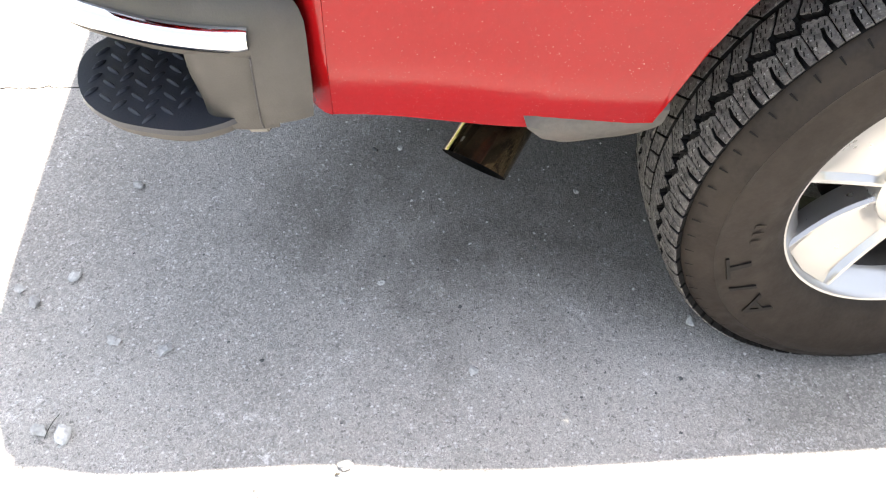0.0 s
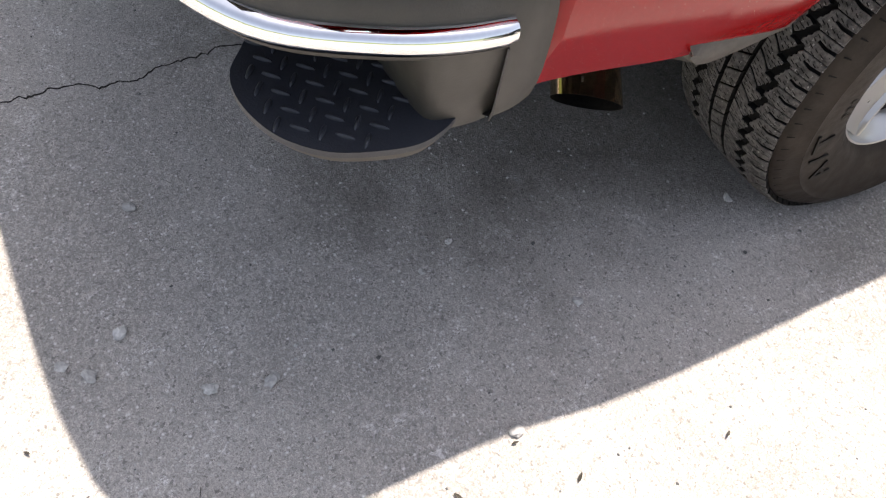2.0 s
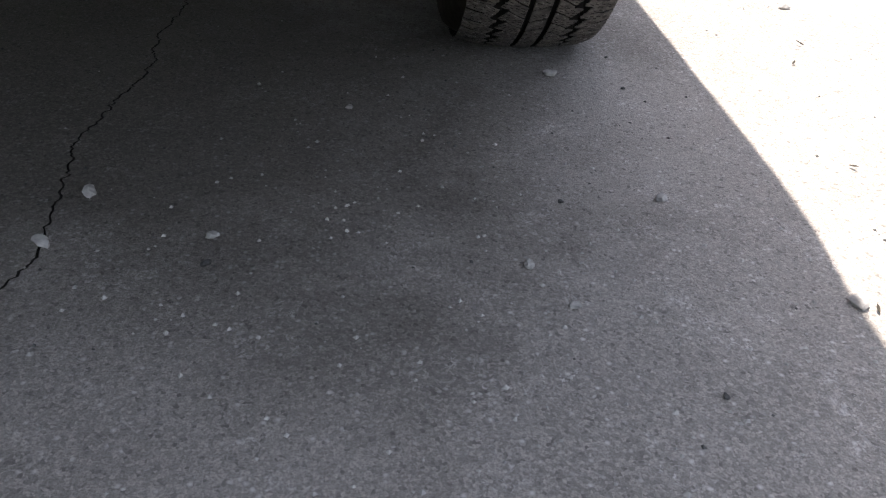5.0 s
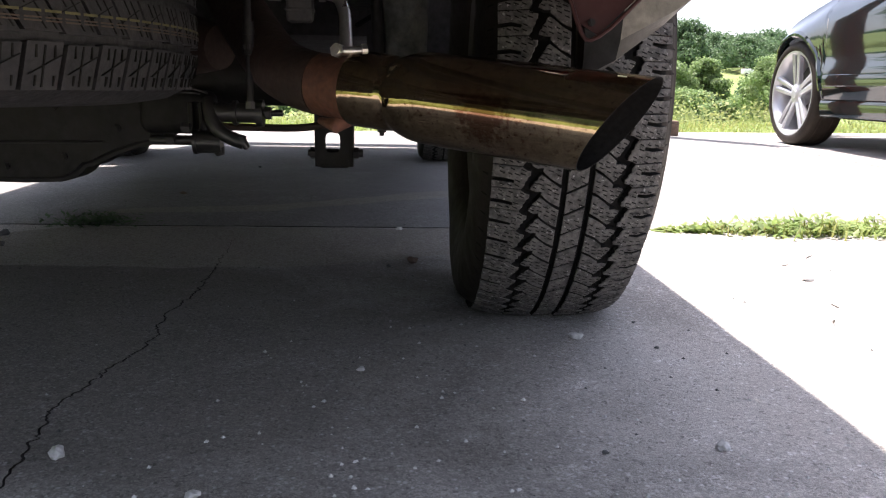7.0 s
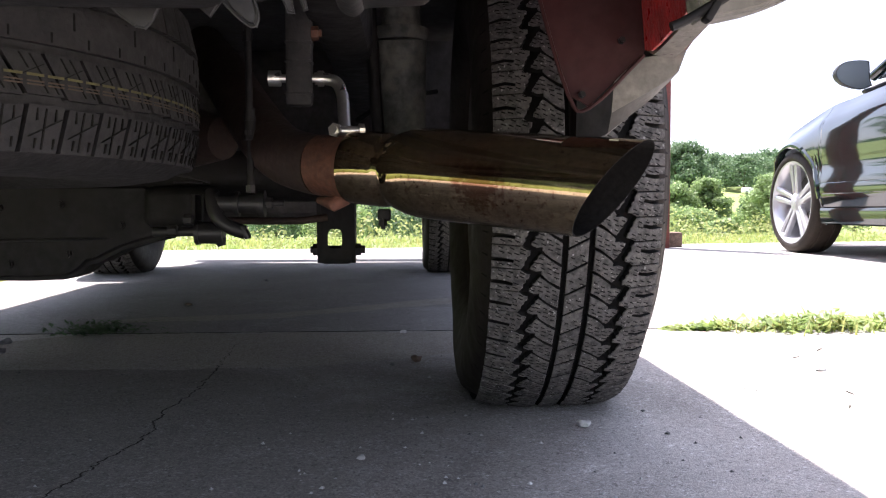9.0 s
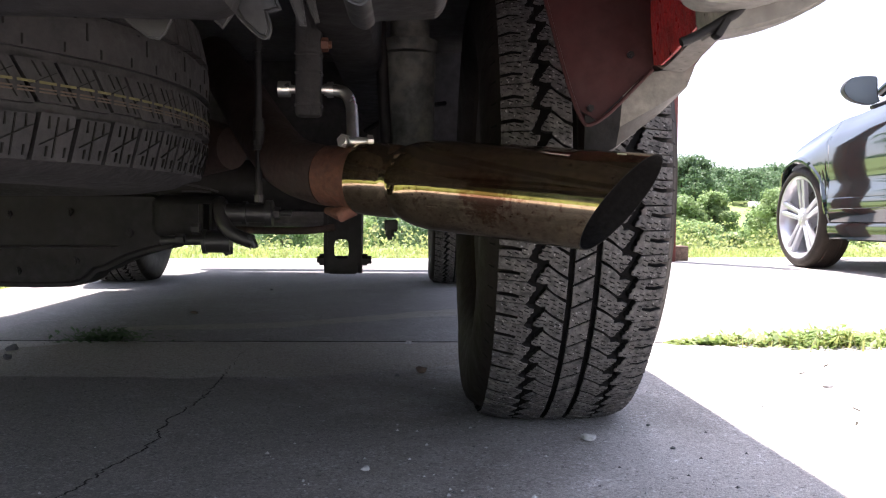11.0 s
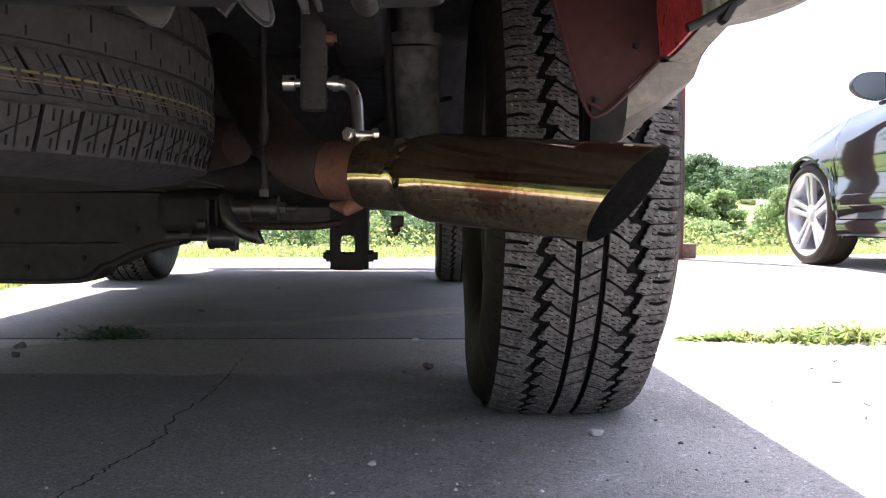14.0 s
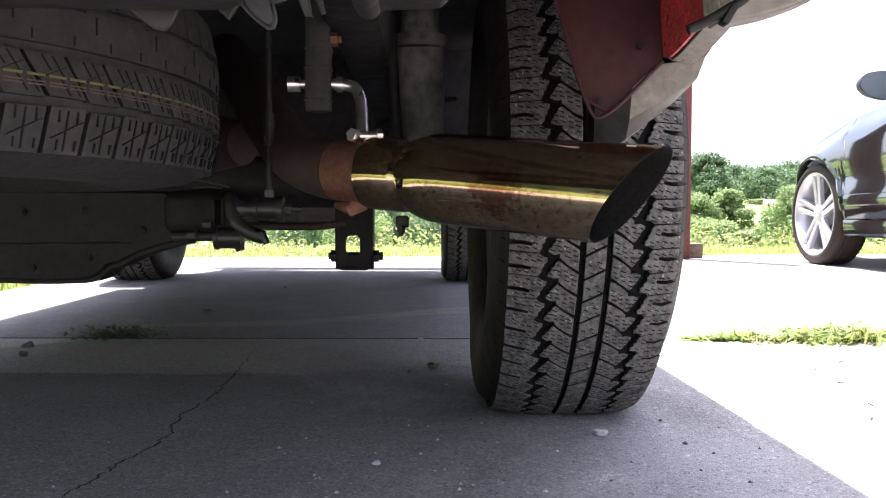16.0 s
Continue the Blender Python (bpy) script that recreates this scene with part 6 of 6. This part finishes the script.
def car_spoke(k, off):
    bm = bmesh.new()
    a0 = 2 * math.pi * k / 5 + 1.62
    rows = []
    for j in range(6):
        f = j / 5
        r = 0.045 + f * 0.212
        # two parallel bars that part a little towards the rim
        a = a0 + math.asin(off * (0.0175 + 0.0145 * f) / r)
        w = 0.0150 + 0.0035 * f
        face, back = 0.072 + 0.020 * f, 0.040 + 0.02 * f
        cy, cz, ty, tz = r * math.cos(a), r * math.sin(a), -math.sin(a), math.cos(a)
        rows.append([(x, cy + ty * u, cz + tz * u) for x, u in ((back, -w), (face - 0.006, -w), (face, -w * 0.5), (face, w * 0.5), (face - 0.006, w), (back, w), (back, -w))])
    grid(bm, rows)
    bmesh.ops.recalc_face_normals(bm, faces=list(bm.faces))
    return bm


cspokes = [finished_mesh(car_spoke(k, off), ALLOY_BRIGHT, 35) for k in range(5) for off in (-1.0, 1.0)]
ctyre, crim = finished_mesh(car_tyre(), RUBBER_SIDE), finished_mesh(car_rim(), ALLOY_BRIGHT, 35)
b = bmesh.new()
lathe(b, [(-0.02, 0.03), (-0.02, 0.15), (0.0, 0.15), (0.0, 0.03)], (0, 0, 0), "x", 40)
# Dark backing disc added for the shade between the spokes.
lathe(b, [(-0.04, 0.03), (-0.045, 0.20)], (0, 0, 0), "x", 40)
cdisc = finished_mesh(b, WHEEL_SHADE)
for sg in (-1, 1):
    for y in (4.40, 1.68):
        m = pose(CX + sg * 0.775, y, CG + 0.33) @ (LEFT_TURN if sg < 0 else Matrix())
        w = instance_part("car_wheel", crim, m, car, "silver wheel with five twin spokes")
        instance_part("car_tyre", ctyre, Matrix(), w, "low-profile black tyre")
        instance_part("brake_disc", cdisc, Matrix(), w)
        for me in cspokes:
            instance_part("wheel_spoke", me, Matrix(), w)

# the whole car at its place and size
car.location = (3.274, 2.641, 0.0276)
car.scale = (1.03, 1.03, 1.03)

# ---------------------------------------------------------------- post and block at the drive's edge
b = bmesh.new()
box(b, (1.672, 4.70, 1.55), (0.14, 0.14, 3.05), 0.006)
solo("post", b, POST_PAINT, "oxide-red painted upright post at the drive's far edge", "post")
b = bmesh.new()
box(b, (1.80, 4.84, 0.098), (0.17, 0.16, 0.115), 0.012)
solo("concrete_block", b, STONE_BROWN, "grey weathered concrete block on the drive", "block")

# ---------------------------------------------------------------- pebbles and litter on the concrete
rng = random.Random(7)


def pebble(x, y, size, material, label, seed, flat=0.55):
    b = bmesh.new()
    vs = bmesh.ops.create_icosphere(b, subdivisions=2, radius=1.0)["verts"]
    for v in vs:
        n = 1 + 0.55 * noise.noise(v.co * 1.3 + Vector((seed * 3.7, seed, 0))) + 0.15 * noise.noise(v.co * 3.1 + Vector((0, seed, seed)))
        v.co = v.co * n
    bmesh.ops.transform(b, verts=vs, matrix=pose(x, y, grade(y) + size * flat * 0.75, 0, 0, seed * 57) @ Matrix.Diagonal((size, size * 0.72, size * flat, 1)))
    low = grade(y) + 0.0005
    for v in vs:
        v.co.z = max(v.co.z, low)
    return solo("pebble", b, material, label, "stone", "pebbles on the concrete", smooth=24)


PEBBLES = [(-0.336, -1.163, 0.012, 3), (-0.112, -1.239, 0.013, 0), (-0.059, -1.298, 0.013, 3), (0.028, -1.148, 0.012, 0), (0.052, -1.062, 0.013, 3), (0.200, -1.195, 0.017, 0),
           (0.19, -1.234, 0.014, 0), (0.276, -0.762, 0.012, 3), (0.043, -0.159, 0.011, 0), (0.119, -0.550, 0.0095, 3), (-0.579, -0.560, 0.011, 0), (-0.422, -0.648, 0.008, 0),
           (-0.281, -0.303, 0.0065, 0), (-0.072, -0.697, 0.008, 0), (-0.034, -0.768, 0.007, 0), (-0.228, 0.796, 0.009, 0), (-0.198, 0.383, 0.016, 2), (-0.012, -0.561, 0.004, 1),
           (0.158, -0.072, 0.004, 1), (-0.09, -1.33, 0.010, 0), (-0.60, -0.665, 0.011, 0), (0.155, -0.205, 0.004, 1), (-1.194, 0.672, 0.016, 1), (-1.142, 0.538, 0.013, 1),
           (-0.95, 1.42, 0.010, 2), (-0.83, 2.25, 0.008, 1), (-0.25, 0.345, 0.006, 1), (0.61, 0.24, 0.012, 0), (-0.42, -0.70, 0.006, 1), (0.08, -0.90, 0.004, 1)]
for i, (x, y, s, k) in enumerate(PEBBLES):
    m, lab = ((STONE, "small pale grey pebble on the concrete"), (STONE_DARK, "small dark grey pebble on the concrete"), (STONE_BROWN, "small brown pebble on the concrete"), (STONE_MID, "small grey pebble on the concrete"))[k]
    pebble(x, y, s, m, lab, i + 1.3)


def dead_leaf(x, y, size, turn, seed):
    b = bmesh.new()
    rows = []
    for j in range(6):
        f = j / 5
        w = size * 0.17 * math.sin(math.pi * min(1, f * 0.9 + 0.08))
        z = 0.003 + 0.35 * size * f * f
        rows.append([(size * (f - 0.5), -w, z + w * 0.7), (size * (f - 0.5), 0, z), (size * (f - 0.5), w, z + w * 0.7)])
    grid(b, rows)
    thicken(b, 0.0006)
    in_place(b, pose(x, y, grade(y), 0, 0, turn))
    return solo("dead_leaf", b, DRY, "curled dry leaf scrap on the concrete", "leaf", "leaf scraps")


for i, (x, y) in enumerate(((0.496, -0.078), (0.325, -0.889), (0.376, -0.712), (0.557, -0.713), (0.595, -0.732), (0.373, -0.958), (0.418, -0.46), (0.290, -0.774), (0.62, 0.36), (0.55, 0.02), (0.72, 0.45), (-0.22, -1.42), (0.02, -1.40))):
    dead_leaf(x, y, rng.uniform(0.010, 0.020), rng.uniform(0, 360), i)


def scatter(name, n, place, size, material, label, category, seed):
    """Many tiny grains as one object."""
    r = random.Random(seed)
    verts, faces = [], []
    for _ in range(n):
        x, y = place(r)
        s = size * r.uniform(0.5, 1.5)
        a = r.uniform(0, 6.28)
        z = grade(y)
        k = len(verts)
        for j in range(4):
            verts.append((x + s * math.cos(a + j * 1.57) * r.uniform(0.6, 1.2), y + s * math.sin(a + j * 1.57) * r.uniform(0.6, 1.2), z + 0.0003))
        verts.append((x, y, z + s * 0.9))
        faces += [(k + j, k + (j + 1) % 4, k + 4) for j in range(4)]
    me = bpy.data.meshes.new(name)
    me.from_pydata(verts, [], faces)
    me.materials.append(material)
    return tagged(new(name, me), label, category, kind="stuff")


scatter("grit", 600, lambda r: (r.uniform(-1.4, 1.6), r.uniform(-1.8, 1.6)), 0.0024, STONE_DARK, "fine dark grit scattered on the concrete", "grit", 3)
scatter("pale_grit", 700, lambda r: (r.gauss(0.05, 0.35), r.gauss(-0.9, 0.4)), 0.0026, STONE, "fine pale grit scattered on the concrete", "grit", 4)


# ---------------------------------------------------------------- plants
def blades(name, n, place, height, width, material, label, seed, lean=0.5, leafy=False, category="grass"):
    """Grass blades or small leaves, all in one mesh."""
    r = random.Random(seed)
    verts, faces = [], []
    for _ in range(n):
        x, y, z, k = place(r)
        h, w, a = height * k * r.uniform(0.5, 1.3), width * r.uniform(0.6, 1.4), r.uniform(0, 6.28)
        dx, dy, l = math.cos(a), math.sin(a), r.uniform(0.1, lean) * height * k * 1.4
        i = len(verts)
        if leafy:
            c = Vector((x + dx * l, y + dy * l, z + h * r.random()))
            t = Vector((dx, dy, r.uniform(-0.2, 0.8))).normalized() * w * 1.6
            s = Vector((-dy, dx, r.uniform(-0.4, 0.4))).normalized() * w * 0.7
            verts += [c - t, c + s, c + t, c - s]
            faces.append((i, i + 1, i + 2, i + 3))
        else:
            verts += [(x - dy * w, y + dx * w, z), (x + dy * w, y - dx * w, z), (x + dx * l * 0.4 + dy * w * 0.7, y + dy * l * 0.4 - dx * w * 0.7, z + h * 0.6),
                      (x + dx * l * 0.4 - dy * w * 0.7, y + dy * l * 0.4 + dx * w * 0.7, z + h * 0.6), (x + dx * l, y + dy * l, z + h)]
            faces += [(i, i + 1, i + 2, i + 3), (i + 3, i + 2, i + 4)]
    me = bpy.data.meshes.new(name)
    me.from_pydata(verts, [], faces)
    me.materials.append(material)
    return tagged(new(name, me), label, category, kind="stuff")


def joint_weeds(r):
    x = 0.47 + 1.5 * r.random() ** 0.8
    k = smoothstep(0.45, 0.85, x) * 0.8 + 0.2
    return x, JOINT + r.gauss(0, 0.05 * k) - 0.02, grade(JOINT), k * (0.55 + 0.45 * noise.noise((x * 9.0, 0.0, 2.0)))


blades("joint_grass", 1500, joint_weeds, 0.058, 0.003, GRASS, "bright green grass growing in the slab joint", 5, 0.9)
blades("joint_weed_leaves", 3000, joint_weeds, 0.062, 0.009, WEED, "small green weed leaves in the slab joint", 6, 0.9, True, "weed")
blades("dark_weed", 420, lambda r: (r.gauss(-1.03, 0.055), JOINT + r.gauss(0, 0.018), grade(JOINT), 1.0), 0.028, 0.006, LEAF_A, "low dark weed clump growing in the slab joint", 8, 0.9, True, "weed")


def verge(r):
    x = r.uniform(-6, 9)
    d = r.random() ** 1.6 * 2.2
    y = far_edge(max(-6, min(6, x))) + 0.02 + d
    return x, y, land(x, y), 0.5 + 0.6 * min(1.0, d)


blades("verge_grass", 15000, verge, 0.062, 0.005, GRASS, "sunlit green grass along the drive's far edge", 9, 0.7)
blades("verge_weeds", 7000, verge, 0.062, 0.012, WEED, "broad-leaved weeds along the drive's far edge", 10, 0.8, True, "weed")


def left_verge(r):
    x = -2.0 - r.random() ** 1.5 * 2.0
    y = r.uniform(-2.0, 5.0)
    return x, y, land(x, y), 0.9


blades("side_grass", 7000, left_verge, 0.10, 0.006, GRASS, "green grass beside the drive", 11, 0.7)


def leaf_cloud(rng_np, centres, radii, n, size):
    """Leaf quads spread over the shells of many clumps."""
    pick = rng_np.integers(0, len(centres), n)
    d = rng_np.normal(size=(n, 3))
    d /= np.linalg.norm(d, axis=1, keepdims=True)
    rad = radii[pick] * (0.25 + 0.95 * rng_np.random(n) ** 0.6)
    c = centres[pick] + d * rad[:, None] * np.array([1, 1, 0.8])
    out = d + 0.95 * rng_np.normal(size=(n, 3)) + np.array([0, 0, 0.35])
    a = np.cross(out, rng_np.normal(size=(n, 3)))
    a /= np.linalg.norm(a, axis=1, keepdims=True)
    bb = np.cross(out, a)
    bb /= np.linalg.norm(bb, axis=1, keepdims=True)
    s = size * (0.6 + 0.8 * rng_np.random(n))[:, None]
    q = np.stack([c - a * s, c + bb * s * 0.6, c + a * s, c - bb * s * 0.6], 1).reshape(-1, 3)
    return q, np.arange(4 * n).reshape(-1, 4)


def tree(x, y, top, width, seed, material, leaf=0.16, n=5200, group="trees beyond the drive"):
    base = land(x, y)
    h = top - base
    r = np.random.default_rng(seed)
    rr = random.Random(seed)
    t = thing("tree", (x, y, base), "leafy green broad-crowned tree on the slope" if material is LEAF_A else "light green bushy young tree on the slope", "tree", group)
    b = bmesh.new()
    lean = Vector((rr.uniform(-0.2, 0.2), rr.uniform(-0.2, 0.2), 0))
    tube(b, [Vector((x, y, base - 0.3)), Vector((x, y, base + 0.3 * h)) + lean, Vector((x, y, base + 0.8 * h)) + lean * 2], [0.035 * h, 0.026 * h, 0.006 * h], 10)
    centres, radii = [], []
    for k in range(64):
        f = 0.10 + 0.90 * k / 63
        a = k * 2.4 + rr.uniform(-0.4, 0.4)
        spread = width * 0.5 * (0.30 + 0.8 * math.sin(math.pi * min(1.0, 0.12 + 0.82 * f))) * rr.uniform(0.35, 1.12)
        c = Vector((x + spread * math.cos(a), y + spread * math.sin(a), base + h * (0.12 + 0.80 * f) * rr.uniform(0.95, 1.03)))
        rad = width * rr.uniform(0.09, 0.19)
        c.z = min(c.z, top - rad * 0.7)
        centres.append(tuple(c))
        radii.append(rad)
        if k % 4 == 0:
            s = Vector((x, y, base + h * (0.15 + 0.5 * f))) + lean
            tube(b, [s, (s + c) / 2 + Vector((0, 0, -0.03 * h)), c], [0.012 * h, 0.008 * h, 0.002 * h], 6)
    part("trunk", b, BARK, t, "brown trunk and limbs")
    q, f = leaf_cloud(r, np.array(centres), np.array(radii), n, leaf)
    me = bpy.data.meshes.new("crown")
    me.from_pydata(q.tolist(), [], f.tolist())
    me.materials.append(material)
    ob = new("crown", me)
    ob.parent = t
    ob.matrix_parent_inverse = t.matrix_basis.inverted()
    return t


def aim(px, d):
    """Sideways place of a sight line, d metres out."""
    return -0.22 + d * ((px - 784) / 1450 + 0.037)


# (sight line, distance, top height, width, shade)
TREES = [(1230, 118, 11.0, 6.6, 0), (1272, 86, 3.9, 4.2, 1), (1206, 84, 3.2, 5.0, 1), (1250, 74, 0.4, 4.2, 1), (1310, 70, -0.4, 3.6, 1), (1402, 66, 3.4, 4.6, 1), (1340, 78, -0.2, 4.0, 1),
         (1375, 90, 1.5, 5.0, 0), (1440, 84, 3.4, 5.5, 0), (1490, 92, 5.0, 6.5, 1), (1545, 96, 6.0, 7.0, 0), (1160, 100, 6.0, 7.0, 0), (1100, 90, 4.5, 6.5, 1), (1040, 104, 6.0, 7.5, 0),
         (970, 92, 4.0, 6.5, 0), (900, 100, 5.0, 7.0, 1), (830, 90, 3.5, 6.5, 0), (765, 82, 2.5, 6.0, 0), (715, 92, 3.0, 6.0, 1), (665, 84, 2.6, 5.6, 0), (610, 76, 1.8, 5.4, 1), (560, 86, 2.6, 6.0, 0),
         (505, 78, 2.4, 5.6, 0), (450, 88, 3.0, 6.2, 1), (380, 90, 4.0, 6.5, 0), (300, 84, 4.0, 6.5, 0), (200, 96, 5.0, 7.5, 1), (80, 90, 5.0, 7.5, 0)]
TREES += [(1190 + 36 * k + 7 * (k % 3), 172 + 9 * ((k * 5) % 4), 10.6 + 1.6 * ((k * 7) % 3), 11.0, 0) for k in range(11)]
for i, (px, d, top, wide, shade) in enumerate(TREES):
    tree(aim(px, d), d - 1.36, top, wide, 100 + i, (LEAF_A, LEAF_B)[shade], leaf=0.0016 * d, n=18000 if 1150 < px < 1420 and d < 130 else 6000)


def bush_field(name, spots, material, label, seed, leaf=0.09, n=16000):
    r = np.random.default_rng(seed)
    q, f = leaf_cloud(r, np.array([(x, y, land(x, y) + h) for x, y, h, _ in spots]), np.array([w for *_, w in spots]), n, leaf)
    me = bpy.data.meshes.new(name)
    me.from_pydata(q.tolist(), [], f.tolist())
    me.materials.append(material)
    return tagged(new(name, me), label, "bushes", kind="stuff")


rb = random.Random(21)
bush_field("slope_bushes", [(rb.uniform(-0.5, 0.65) * y, y, rb.uniform(0.1, 0.5), rb.uniform(0.4, 1.1)) for y in [rb.uniform(18, 66) for _ in range(260)]], SCRUB, "light green scrub on the slope below the drive", 31, 0.06, 70000)
bush_field("low_scrub", [(rb.uniform(-12, 18), y, rb.uniform(0.0, 0.25), rb.uniform(0.2, 0.45)) for y in [rb.uniform(8.5, 20) for _ in range(150)]], SCRUB, "yellow-green tall grass and scrub on the slope", 32, 0.02, 60000)
bush_field("far_woods", [(rb.uniform(-260, 330), rb.uniform(225, 300), rb.uniform(1, 5), rb.uniform(3.5, 7.0)) for _ in range(420)], LEAF_A, "distant dark green woods along the hill", 33, 0.7, 42000)

# Unseen woods added to block low sky light from the left.
bush_field("sky_screen_woods", [(-14 - rb.uniform(0, 7), rb.uniform(-40, 30), rb.uniform(0.5, 8.0), rb.uniform(1.0, 2.0)) for _ in range(320)], LEAF_A, "unseen woods added to cut low sky light from the side", 34, 0.32, 30000)

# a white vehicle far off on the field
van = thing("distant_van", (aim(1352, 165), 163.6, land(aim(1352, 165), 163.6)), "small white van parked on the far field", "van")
vx, vy, vz = van.location
b = bmesh.new()
box(b, (vx, vy, vz + 0.85), (3.2, 1.6, 1.1), 0.15)
box(b, (vx + 1.7, vy, vz + 0.65), (1.2, 1.55, 0.7), 0.15)
part("van_body", b, WHITE, van)
for dx in (-1.0, 1.5):
    b = bmesh.new()
    tube(b, [(vx + dx, vy - 0.82, vz + 0.3), (vx + dx, vy - 0.6, vz + 0.3)], 0.3, 16)
    part("van_wheel", b, RUBBER_SIDE, van, "dark wheel")

b = bmesh.new()
tube(b, bend([(0.205, -1.222, 0.003), (0.190, -1.217, 0.008), (0.176, -1.211, 0.010), (0.163, -1.206, 0.006)], 4), [0.0006] * 13, 6)
solo("twig", b, DRY, "thin dry curved twig lying on the concrete", "twig")
